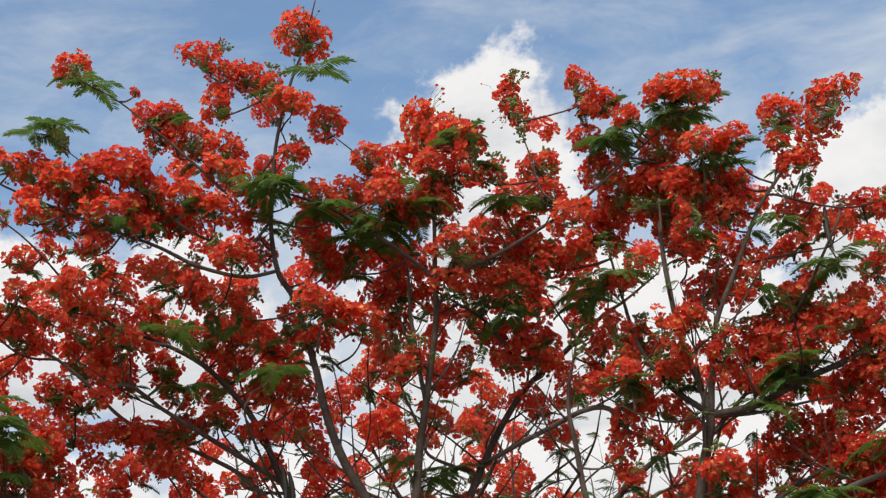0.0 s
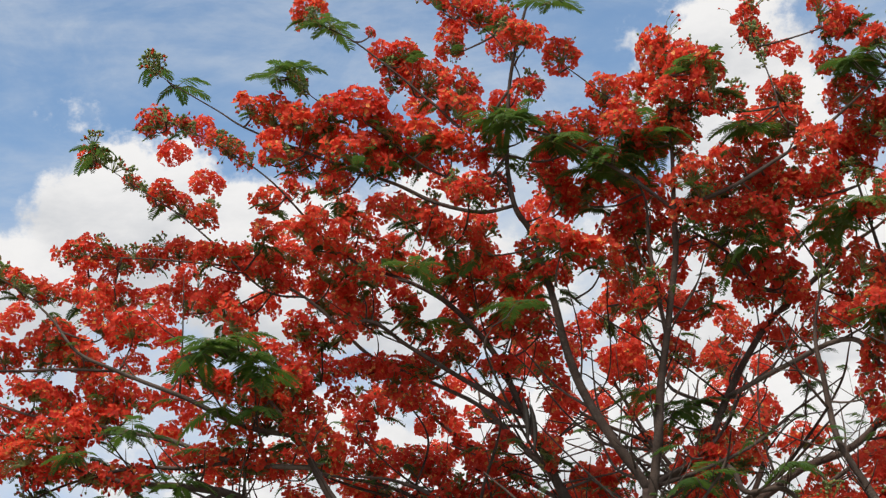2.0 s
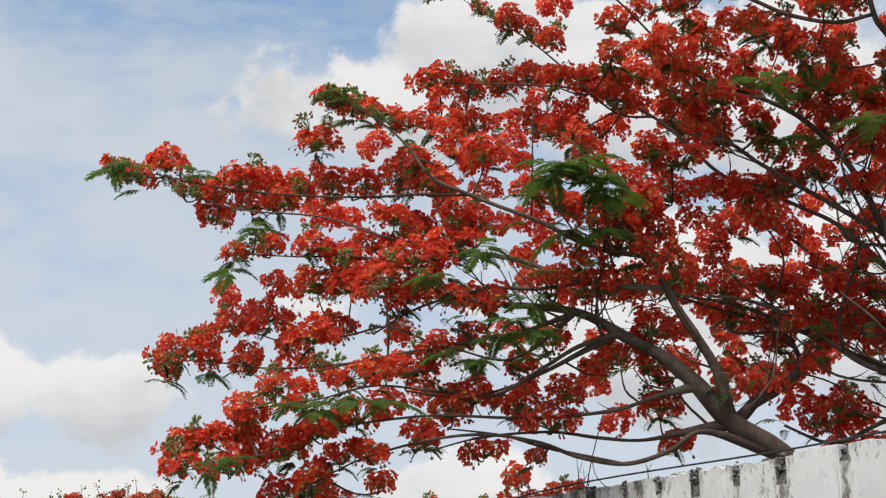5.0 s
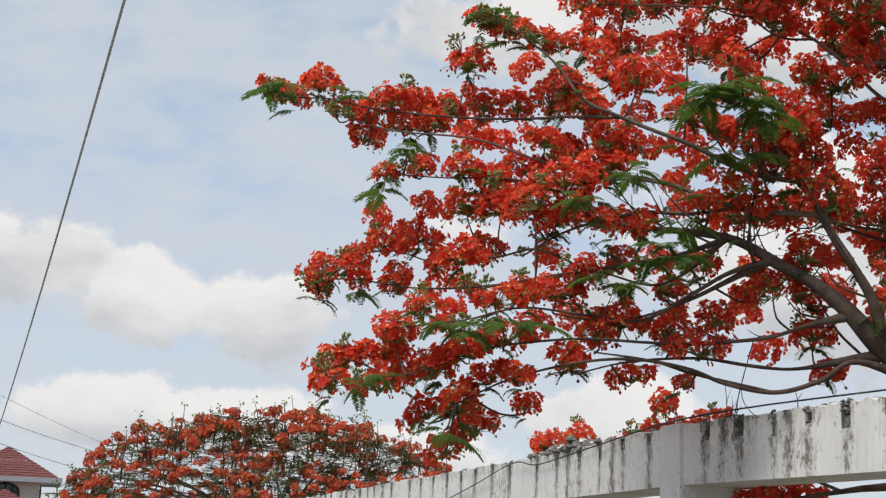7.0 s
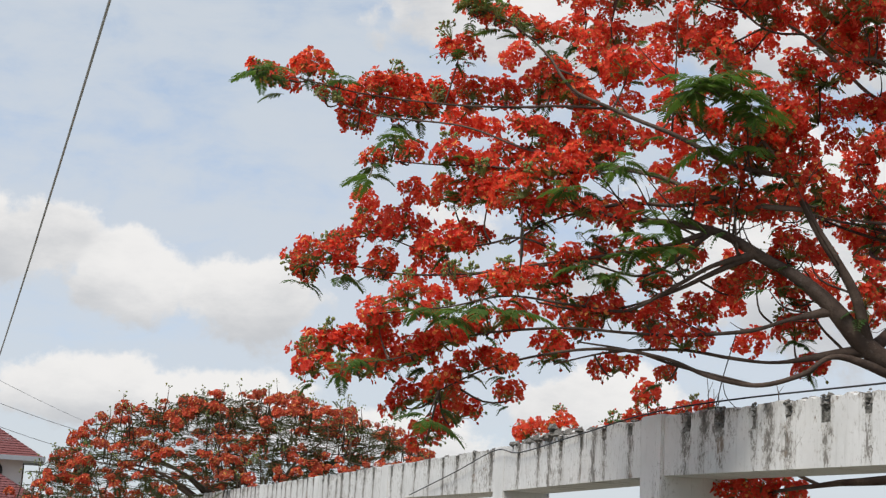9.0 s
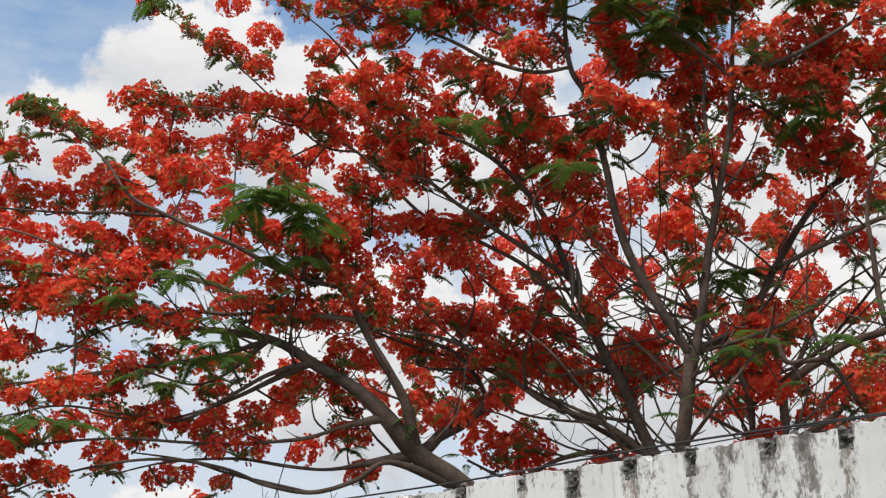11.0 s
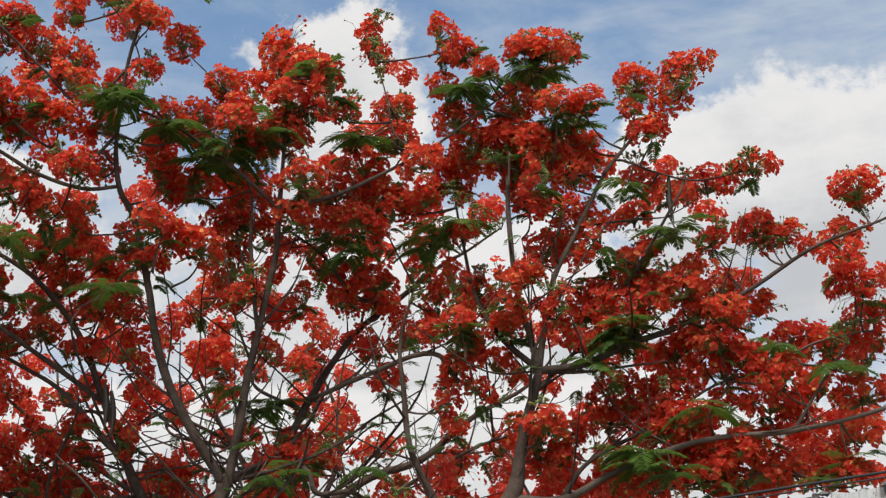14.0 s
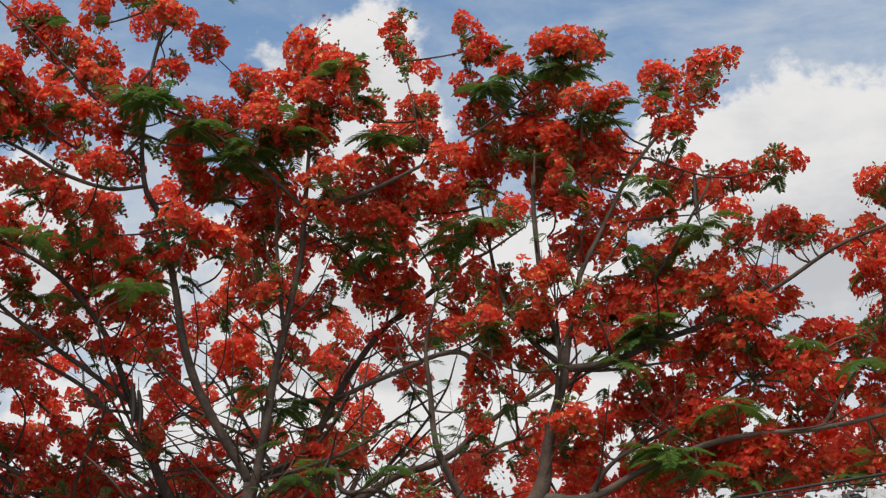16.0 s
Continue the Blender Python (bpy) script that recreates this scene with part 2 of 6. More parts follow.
PETAL, PALE, STALK, LEAF, BARK, POD = (material(k, f) for k, f in (
    ("petal_red", petal_red), ("petal_pale", petal_pale), ("stalk_green", stalk_green), ("leaf_green", leaf_green), ("bark_grey", bark_grey), ("pod_brown", pod_brown)))
HAZED, FRESH, DUSKY = material("petal_spent", petal_spent), material("leaf_fresh", leaf_fresh), material("leaf_dusky", leaf_dusky)
PAINT, RAW, ROOF, PLASTER, METAL, POLE, CABLE, GLASS, GROUND = (material(k, f) for k, f in (
    ("wall_paint", wall_paint), ("raw_concrete", raw_concrete), ("roof_red", roof_red), ("plaster", plaster), ("dark_metal", dark_metal),
    ("pole_grey", pole_grey), ("cable_black", cable_black), ("glass_dark", glass_dark), ("grass_ground", grass_ground)))

# ---- mesh helpers ----


class Shape:
    """Collects vertices and faces for one mesh."""

    def __init__(self):
        self.v, self.f, self.m, self.a = [], [], [], []

    def quad_strip_grid(self, rows, cols, start, slot=0):
        for i in range(rows - 1):
            for j in range(cols - 1):
                k = start + i * cols + j
                self.f.append((k, k + 1, k + cols + 1, k + cols)), self.m.append(slot)

    def tube(self, pts, sides=8, slot=0, caps=True):
        """pts: (Vector, radius); a round tube along them."""
        base = len(self.v)
        side = None
        for i, (p, r) in enumerate(pts):
            d = (pts[min(i + 1, len(pts) - 1)][0] - pts[max(i - 1, 0)][0])
            d = d.normalized() if d.length > 1e-9 else Vector((0, 0, 1))
            if side is None:
                side = d.orthogonal().normalized()
            side = (side - d * side.dot(d)).normalized()
            up = d.cross(side)
            for k in range(sides):
                a = 2 * math.pi * k / sides
                self.v.append(p + (side * math.cos(a) + up * math.sin(a)) * r), self.a.append(0.0)
        for i in range(len(pts) - 1):
            for k in range(sides):
                a, b = base + i * sides + k, base + i * sides + (k + 1) % sides
                self.f.append((a, b, b + sides, a + sides)), self.m.append(slot)
        if caps:
            self.f.append(tuple(base + k for k in reversed(range(sides)))), self.m.append(slot)
            self.f.append(tuple(base + (len(pts) - 1) * sides + k for k in range(sides))), self.m.append(slot)

    def box(self, lo, hi, slot=0, m=None):
        base = len(self.v)
        for z in (lo[2], hi[2]):
            for x, y in ((lo[0], lo[1]), (hi[0], lo[1]), (hi[0], hi[1]), (lo[0], hi[1])):
                p = Vector((x, y, z))
                self.v.append(m @ p if m else p), self.a.append(0.0)
        for q in ((3, 2, 1, 0), (4, 5, 6, 7), (0, 1, 5, 4), (1, 2, 6, 5), (2, 3, 7, 6), (3, 0, 4, 7)):
            self.f.append(tuple(base + i for i in q)), self.m.append(slot)

    def mesh(self, name, materials, smooth=True, attribute=""):
        me = bpy.data.meshes.new(name)
        me.from_pydata([tuple(p) for p in self.v], [], self.f)
        for mat in materials:
            me.materials.append(mat)
        me.polygons.foreach_set("material_index", self.m)
        me.polygons.foreach_set("use_smooth", [smooth] * len(self.f))
        if attribute:
            me.attributes.new(attribute, "FLOAT", "POINT").data.foreach_set("value", self.a)
        me.update()
        return me


def part(name, me, parent=None, label="", m=None):
    ob = new(name, me)
    ob.parent = parent
    if m is not None:
        ob.matrix_local = m
    return tagged(ob, label) if label else ob


def bevelled(name, size, mat, bevel=0.01, centre=(0, 0, 0)):
    bm = bmesh.new()
    bmesh.ops.create_cube(bm, size=1.0, matrix=Matrix.Translation(centre) @ Matrix.Diagonal((*size, 1)))
    bmesh.ops.bevel(bm, geom=bm.edges[:], offset=bevel, segments=2, affect="EDGES")
    me = bpy.data.meshes.new(name)
    bm.to_mesh(me), bm.free()
    me.materials.append(mat)
    return me


def curve_through(pts, steps):
    """Catmull-Rom through points of any length of tuple."""
    out = []
    q = [np.array(p, float) for p in pts]
    q = [2 * q[0] - q[1]] + q + [2 * q[-1] - q[-2]]
    for i in range(1, len(q) - 2):
        a, b, c, d = q[i - 1:i + 3]
        for k in range(steps):
            t = k / steps
            out.append(0.5 * (2 * b + (c - a) * t + (2 * a - 5 * b + 4 * c - d) * t * t + (3 * b - a - 3 * c + d) * t ** 3))
    out.append(q[-2])
    return out


# ---- flowers and leaves ----
rnd = random.Random(11)


def petal(sh, base, axis, out, length, width, slot, simple=False):
    """One spoon-shaped petal: narrow claw, round cupped blade with a crinkled rim."""
    side = axis.cross(out).normalized()
    k = len(sh.v)
    droop = rnd.uniform(-0.25, 0.4)

    def at(u, c, lift):
        ruffle = rnd.uniform(-0.10, 0.10) * length * u
        sh.v.append(base + out * (length * u) + side * (c * width * 0.5) + axis * (lift * width + ruffle - length * droop * u * u))
        sh.a.append(u)

    at(0.0, 0.0, 0.0)
    if simple:
        at(0.66, -1.0, 0.1), at(1.0, 0.15, 0.0), at(0.66, 1.0, 0.1)
        tris = ((0, 1, 2), (0, 2, 3))
    else:
        at(0.58, -1.0, 0.16), at(0.55, 0.0, -0.03), at(0.58, 1.0, 0.16), at(0.98, -0.52, 0.10), at(1.02, 0.48, 0.06)
        tris = ((0, 1, 2), (0, 2, 3), (1, 4, 2), (2, 4, 5), (2, 5, 3))
    for t in tris:
        sh.f.append(tuple(k + i for i in t)), sh.m.append(slot)


def flower(sh, centre, axis, size, simple=False):
    axis = axis.normalized()
    s0 = axis.orthogonal().normalized()
    turn = rnd.uniform(0, 6.28)
    for i in range(5):
        a = turn + i * 2 * math.pi / 5 + rnd.uniform(-0.2, 0.2)
        open_ = rnd.uniform(0.75, 1.25)
        radial = (s0 * math.cos(a) + axis.cross(s0) * math.sin(a))
        out = (radial * math.sin(open_) + axis * math.cos(open_)).normalized()
        petal(sh, centre + radial * 0.006, (axis - out * axis.dot(out)).normalized(), out, size * rnd.uniform(0.85, 1.1) * (0.9 if i == 0 else 1), size * rnd.uniform(0.84, 1.06), 1 if i == 0 and rnd.random() < 0.5 else 0, simple)


def bud(sh, p, axis, r, slot):
    k = len(sh.v)
    axis = axis.normalized()
    s = axis.orthogonal().normalized()
    b = axis.cross(s)
    for q in (p - axis * r * 1.2, p + s * r, p + b * r, p - s * r, p - b * r, p + axis * r * 1.3):
        sh.v.append(q), sh.a.append(0.0)
    for t in ((0, 2, 1), (0, 3, 2), (0, 4, 3), (0, 1, 4), (5, 1, 2), (5, 2, 3), (5, 3, 4), (5, 4, 1)):
        sh.f.append(tuple(k + i for i in t)), sh.m.append(slot)


def head_mesh(radius, flowers, squash, buds, long=1.0, simple=False, grow=1.0, red=PETAL):
    """A raceme head: flowers on stalks that spread from one shoot tip into an uneven dome, spent ones hanging below."""
    sh = Shape()
    root = Vector((0, 0, -radius * 0.75))
    shift = rnd.uniform(0, 6.28)
    lobes = [Vector((rnd.uniform(-1, 1), rnd.uniform(-1, 1), rnd.uniform(-0.2, 0.8))).normalized() for _ in range(4)]
    for i in range(flowers):
        z = 1 - 1.55 * (i + 0.5) / flowers
        a = i * 2.39996 + rnd.uniform(-0.4, 0.4)
        d = Vector((math.sqrt(max(0, 1 - z * z)) * math.cos(a), math.sqrt(max(0, 1 - z * z)) * math.sin(a), z))
        reach = radius * rnd.uniform(0.54, 0.90) * (0.75 + 0.33 * max(d.dot(l) for l in lobes))
        c = Vector((d.x * reach * long, d.y * reach / math.sqrt(long), d.z * reach * squash / math.sqrt(long))) + Vector((0, 0, 0.18 * radius * math.sin(3.0 * d.x * long + shift)))
        axis = (d + Vector((0, 0, 0.35)) + Vector((rnd.uniform(-.5, .5), rnd.uniform(-.5, .5), rnd.uniform(-.5, .5)))).normalized()
        flower(sh, c, axis, rnd.uniform(0.032, 0.043) * grow, simple)
        if i % 2 == 0 and not simple:
            sh.tube([(root * 0.6, 0.004), (c * 0.45 + root * 0.15, 0.0028), (c, 0.0022)], 3, 2, False)
            bud(sh, c - axis * 0.012, axis, 0.009, 2)
    if simple:
        return sh.mesh("flower_head", (red, PALE, STALK), True, "along")
    for _ in range(buds):
        d = Vector((rnd.gauss(0, 0.7), rnd.gauss(0, 0.7), rnd.uniform(0.1, 1.0))).normalized()
        p = Vector((d.x, d.y, d.z * squash)) * radius * rnd.uniform(0.75, 1.08)
        bud(sh, p, d, rnd.uniform(0.008, 0.013), 2)
        sh.tube([(p * 0.6, 0.002), (p, 0.002)], 3, 2, False)
    for _ in range(buds + 4):
        a, r = rnd.uniform(0, 6.28), radius * rnd.uniform(0.45, 0.95)
        p = Vector((math.cos(a) * r * long, math.sin(a) * r / math.sqrt(long), -radius * rnd.uniform(0.35, 0.78)))
        sh.tube([(root * 0.3, 0.0022), (Vector((p.x * 0.8, p.y * 0.8, p.z * 0.6)), 0.002), (p, 0.0018)], 3, 2, False)
        bud(sh, p, Vector((0, 0, 1)), rnd.uniform(0.009, 0.015), rnd.choice((0, 0, 2)))
    return sh.mesh("flower_head", (PETAL, PALE, STALK), True, "along")


def bud_spray_mesh(reach, stalks):
    """An opening flower cluster: stiff green stalks that fan out, each with round green buds."""
    sh = Shape()
    for i in range(stalks):
        a = i * 2.4 + rnd.uniform(-0.4, 0.4)
        d = Vector((math.cos(a) * rnd.uniform(0.3, 1.0), math.sin(a) * rnd.uniform(0.3, 1.0), rnd.uniform(0.35, 1.0))).normalized()
        tip = d * reach * rnd.uniform(0.6, 1.0) + Vector((0, 0, 0.25 * reach))
        mid = tip * 0.55 - Vector((0, 0, 0.08 * reach))
        sh.tube([(Vector((0, 0, -0.02)), 0.0042), (mid, 0.0036), (tip, 0.003)], 4, 1, False)
        for _ in range(4):
            q = tip + Vector((rnd.gauss(0, 0.022), rnd.gauss(0, 0.022), rnd.uniform(-0.03, 0.02)))
            sh.tube([(mid.lerp(tip, 0.7), 0.0022), (q, 0.002)], 3, 1, False)
            bud(sh, q, d, rnd.uniform(0.010, 0.017), 0 if rnd.random() < 0.12 else 1)
    return sh.mesh("bud_spray", (PETAL, STALK), True, "along")


HEADS = {0.13: [head_mesh(0.13, 36, 0.85, 7) for _ in range(5)],
         0.18: [head_mesh(0.18, 70, 0.82, 11) for _ in range(7)],
         0.24: [head_mesh(0.24, 122, 0.78, 16) for _ in range(7)]}
LITE = {k: [head_mesh(k, n, 0.85, 0, rnd.uniform(1.0, 1.5), True, 1.12) for _ in range(6)] for k, n in ((0.13, 40), (0.18, 70), (0.24, 110))}
# far-tree heads in the petal colour with haze painted in
DISTANT = [head_mesh(0.18, 24, 0.7, 0, 1.15, True, 1.7, HAZED) for _ in range(8)]
SPRAYS = {k: [head_mesh(k, n, 0.85, 6, rnd.uniform(1.35, 1.7)) for _ in range(6)] for k, n in ((0.13, 39), (0.18, 74), (0.24, 126))}


def leaf_mesh(length, pairs, sag, green=LEAF):
    """A feathery leaf: an arching midrib with close pairs of narrow drooping side plumes."""
    sh = Shape()

    def mid(u):
        return Vector((length * u, 0, 0.14 * length * math.sin(u * 2.4) - sag * length * u * u))

    sh.tube([(mid(k / 5), 0.0036 * (1 - 0.7 * k / 5)) for k in range(6)], 4, 1)
    step = 0.84 * length / (pairs - 1)
    for i in range(pairs):
        u = 0.14 + 0.84 * i / (pairs - 1)
        reach = length * 0.30 * math.sin(math.pi * (0.22 + 0.66 * u)) * rnd.uniform(0.85, 1.1) + 0.012
        for s in (-1, 1):
            p0 = mid(u)
            d = Vector((0.35 + 0.75 * u, s, rnd.uniform(-0.22, 0.12))).normalized()
            across = d.cross(Vector((0, 0, 1))).normalized()
            k = len(sh.v)
            for v, wide in ((0.0, 0.25), (0.3, 0.62), (0.72, 0.52), (1.0, 0.08)):
                c = p0 + d * reach * v - Vector((0, 0, (0.22 + 0.3 * sag) * reach * v * v))
                for e in (-1, 1):
                    sh.v.append(c + across * e * wide * step * 0.92 + Vector((0, 0, rnd.uniform(-.002, .002)))), sh.a.append(0.0)
            sh.quad_strip_grid(4, 2, k, 0)
    return sh.mesh("leaf", (green, STALK), False)


LEAVES = [leaf_mesh(0.24, 12, 0.35), leaf_mesh(0.20, 11, 0.6), leaf_mesh(0.27, 13, 0.2), leaf_mesh(0.17, 10, 0.5)]
PLUMES = [leaf_mesh(0.34, 16, 0.2, FRESH), leaf_mesh(0.40, 18, 0.3, FRESH), leaf_mesh(0.30, 15, 0.15, FRESH)]
BUDS = [bud_spray_mesh(0.10, 8), bud_spray_mesh(0.13, 10), bud_spray_mesh(0.08, 6)]

# ---- ground ----
sh = Shape()
R = [0, 6, 12, 25, 50, 100, 250, 700, 2000, 4500]
sh.v.append(Vector((0, 0, 0))), sh.a.append(0)
for r in R[1:]:
    for k in range(48):
        a = 2 * math.pi * k / 48
        sh.v.append(Vector((r * math.cos(a), r * math.sin(a), 0.03 * math.sin(3 * a + r) if r < 300 else 0))), sh.a.append(0)
for k in range(48):
    sh.f.append((0, 1 + k, 1 + (k + 1) % 48)), sh.m.append(0)
for i in range(len(R) - 2):
    for k in range(48):
        a, b = 1 + i * 48 + k, 1 + i * 48 + (k + 1) % 48
        sh.f.append((a, a + 48, b + 48, b)), sh.m.append(0)
tagged(part("ground", sh.mesh("ground", (GROUND,))), "dry grass and bare earth reaching the horizon", "ground", kind="structure")

# ---- long white concrete wall: beams on pillars, its posts broken off along the top ----
POSTS = [(8.0, 3.45), (4.4, 5.85), (0.87, 8.2), (-2.5, 10.4), (-5.86, 12.75), (-9.81, 16.55), (-14.4, 20.45), (-18.87, 24.3), (-24.1, 28.75), (-29.5, 33.3), (-34.6, 37.4), (-45.0, 46.0)]
TOP, UNDER, DEEP = 2.97, 2.42, 0.58
wall = tagged(new("wall_north"), "weathered white concrete beam wall on square pillars, black with mould", "wall", kind="structure")


STUMPS = []  # hollows left by broken posts: place, outward direction, half width, depth down
BROKEN = {1: (0.45, 1.05, 1.65, 2.22, 2.61, 2.83, 3.50), 2: (0.07, 0.20, 0.47, 1.04, 1.60, 2.20, 2.71, 3.25, 3.75),
          3: (0.38, 0.90, 1.42, 1.91, 2.42, 2.94, 3.49), 4: (0.14, 0.60, 1.37, 2.12, 2.86, 3.74, 4.59), 5: (0.35, 1.11, 1.90, 2.60, 3.35, 4.15, 4.9, 5.6)}
STAINS = {1: (3.14, 3.98), 2: (1.32, 1.93), 3: (2.2, 3.2), 4: (1.7, 3.3)}  # streaks with no hollow above


def beam(k, grime, drop=0.0):
    """A beam from one pillar to the next with a ragged top, stump hollows and broken edges."""
    a, b = Vector((*POSTS[k], 0)), Vector((*POSTS[k + 1], 0))
    near = k < 9
    along = (b - a).normalized()
    front = Vector((along.y, -along.x, 0))
    if front.dot(-a) < 0:
        front = -front
    length = (b - a).length
    n = max(24, int(length / (0.014 if k < 3 else 0.02 if k < 6 else 0.035 if near else 0.08)))
    zs = [UNDER, UNDER + 0.03, UNDER + 0.12, UNDER + 0.22, UNDER + 0.30, UNDER + 0.35, UNDER + 0.385, UNDER + 0.42, UNDER + 0.45, UNDER + 0.475, UNDER + 0.50, UNDER + 0.525, TOP]
    sh = Shape()
    cols = len(zs) + 4
    spots = BROKEN.get(k) or [0.3 + 0.62 * j + rnd.uniform(-0.1, 0.1) for j in range(int((length - 0.2) / 0.62))]
    stumps = [(s, rnd.uniform(0.040, 0.062), rnd.uniform(0.09, 0.19)) for s in spots]
    stains = [(s, 0.055) for s in STAINS.get(k, ())]
    STUMPS.extend((a + along * h[0] + Vector((0, 0, TOP - drop)), front, along, h[1], h[2]) for h in stumps if near)

    def hollow(s):
        return next((h for h in stumps if abs(s - h[0]) < h[1] * (1 + 0.45 * noise.noise(Vector((s * 60, a.x, 2))))), None)

    for i in range(n + 1):
        s = length * i / n
        p = a + along * s
        chip = max(0.0, noise.noise(Vector((s * 6.5, a.x, 5))) - 0.3) * 0.06
        ragged = -drop - chip + 0.022 * noise.noise(Vector((s * 2.1 + a.x, a.y, 0))) + 0.018 * noise.noise(Vector((s * 14, a.x, 3)))
        hole = hollow(s)
        for z in zs:
            u = (z - UNDER) / (TOP - UNDER)
            deep = 0.004 * noise.noise(Vector((s * 3, z * 5, a.x)))
            if hole and z > TOP - hole[2] * (0.75 + 0.9 * noise.noise(Vector((s * 30, a.x, 7)))):
                deep -= 0.055 + 0.04 * noise.noise(Vector((s * 40, z * 40, 1)))
            sh.v.append(p + front * deep + Vector((0, 0, z + (ragged if u > 0.9 else 0) - (0.03 if hole and u > 0.95 else 0))))
            wander = 0.05 * noise.noise(Vector((s * 3, z * 5, 8)))
            streak = max([0.7 * math.exp(-((s + wander - h[0]) / (h[1] * 1.2)) ** 2) + 0.28 * math.exp(-((s + wander - h[0]) / (h[1] * 2.8)) ** 2) for h in stumps + stains] or [0])
            sh.a.append(streak * (0.55 + 0.45 * u) + max(0, u - 0.75) * 1.1 + grime)
        for q, z in ((0.12, TOP + ragged + 0.012), (0.4, TOP + ragged * 0.6 + 0.01), (1.0, TOP + ragged * 0.5 - 0.01), (1.0, UNDER)):
            sh.v.append(p - front * DEEP * q + Vector((0, 0, z - (0.05 if hole and q < 0.5 else 0)))), sh.a.append(0.6 if z > 2.6 else 0.1)
    flip = along.cross(Vector((0, 0, 1))).dot(front) < 0
    for i in range(n):
        hole = hollow(length * (i + 0.5) / n)
        for j in range(cols):
            c, c2 = i * cols + j, i * cols + (j + 1) % cols
            q = (c, c + cols, c2 + cols, c2)
            sh.f.append(tuple(reversed(q)) if flip else q)
            raw = (hole and j < len(zs) and zs[min(j + 1, len(zs) - 1)] > TOP - hole[2]) or (j >= len(zs) and j < cols - 2)
            sh.m.append(1 if raw else 0)
    for e in (0, n * cols):
        sh.f.append(tuple(e + j for j in range(cols))), sh.m.append(0)
    part("beam", sh.mesh("beam", (PAINT, RAW), False, "wear"), wall)


for k in range(len(POSTS) - 1):
    beam(k, (0.08, 0.08, 0.12, 0.26, 0.26)[k] if k < 5 else 0.38, (0.045, 0.032)[k] if k < 2 else 0.0)
for k, (x, y) in enumerate(POSTS):
    x0, y0 = POSTS[max(k - 1, 0)]
    x1, y1 = POSTS[min(k + 1, len(POSTS) - 1)]
    turn = math.atan2(y1 - y0, x1 - x0)
    me = bevelled("pillar", (0.46, 0.63, TOP + 0.02), PAINT, 0.012, (0, 0.303, (TOP + 0.02) / 2))
    part("pillar", me, wall, m=pose(x, y, 0, 0, 0, math.degrees(turn) + 180))

rubble = Shape()


def lump(c, r, slot=0):
    k0 = len(rubble.v)
    for q in ((1, 0, 0), (0, 1, 0), (-1, 0, 0), (0, -1, 0), (0.3, 0.2, 0.8), (-0.4, -0.1, 0.65), (0, 0, -0.6)):
        rubble.v.append(c + Vector(q) * r * rnd.uniform(0.7, 1.3)), rubble.a.append(0)
    for t in ((0, 1, 4), (1, 5, 4), (1, 2, 5), (2, 3, 5), (3, 4, 5), (3, 0, 4), (1, 0, 6), (2, 1, 6), (3, 2, 6), (0, 3, 6)):
        rubble.f.append(tuple(k0 + i for i in t)), rubble.m.append(slot)


for _ in range(75):  # heap of broken concrete
    s, far_in = rnd.gauss(3.3, 0.75), rnd.uniform(-0.02, 0.18)
    d = (Vector((*POSTS[5], 0)) - Vector((*POSTS[4], 0))).normalized()
    lump(Vector((*POSTS[4], TOP)) + d * s + Vector((d.y, -d.x, 0)) * (far_in if d.y > 0 else -far_in) + Vector((0, 0, abs(rnd.gauss(0, 0.05)) * max(0.2, 1 - abs(s - 3.3)))), rnd.uniform(0.025, 0.085), 1 if rnd.random() < 0.25 else 0)
for k in range(1, 7):
    a, b = Vector((*POSTS[k], TOP)), Vector((*POSTS[k + 1], TOP))
    d = (b - a).normalized()
    back = Vector((-d.y, d.x, 0)) if Vector((-d.y, d.x, 0)).dot(a) > 0 else Vector((d.y, -d.x, 0))
    for _ in range(26):
        c = a.lerp(b, rnd.random() if rnd.random() < 0.55 else rnd.uniform(0.0, 0.12)) + back * rnd.uniform(0.03, 0.15)
        lump(c - Vector((0, 0, 0.03 if k < 2 else 0.0)), rnd.uniform(0.012, 0.045))
for p, front, along, wide, down in STUMPS:
    for _ in range(14):
        lump(p + along * rnd.uniform(-1.1, 1.1) * wide - front * rnd.uniform(0.005, 0.06) - Vector((0, 0, rnd.uniform(-0.015, down + 0.02))), rnd.uniform(0.012, 0.034))
for _ in range(60):  # the broken head of the pillar beside the hanging cable
    lump(Vector((0.87, 8.2, TOP + 0.02 + rnd.uniform(-0.02, 0.025))) + Vector((-0.83, 0.55, 0)) * rnd.uniform(-0.12, 0.2) + Vector((0.55, 0.83, 0)) * rnd.uniform(0.0, 0.12), rnd.uniform(0.018, 0.04))
tagged(part("rubble", rubble.mesh("rubble", (RAW, PAINT), False), wall, "loose broken concrete on the wall top"), kind="stuff")

# ---- the near flame tree ----
PALM = {}  # limb name -> fine centre line
tree = tagged(new("flame_tree"), "spreading flame tree in full scarlet bloom behind a white wall", "tree")
tree.location = (0, 0, 0)


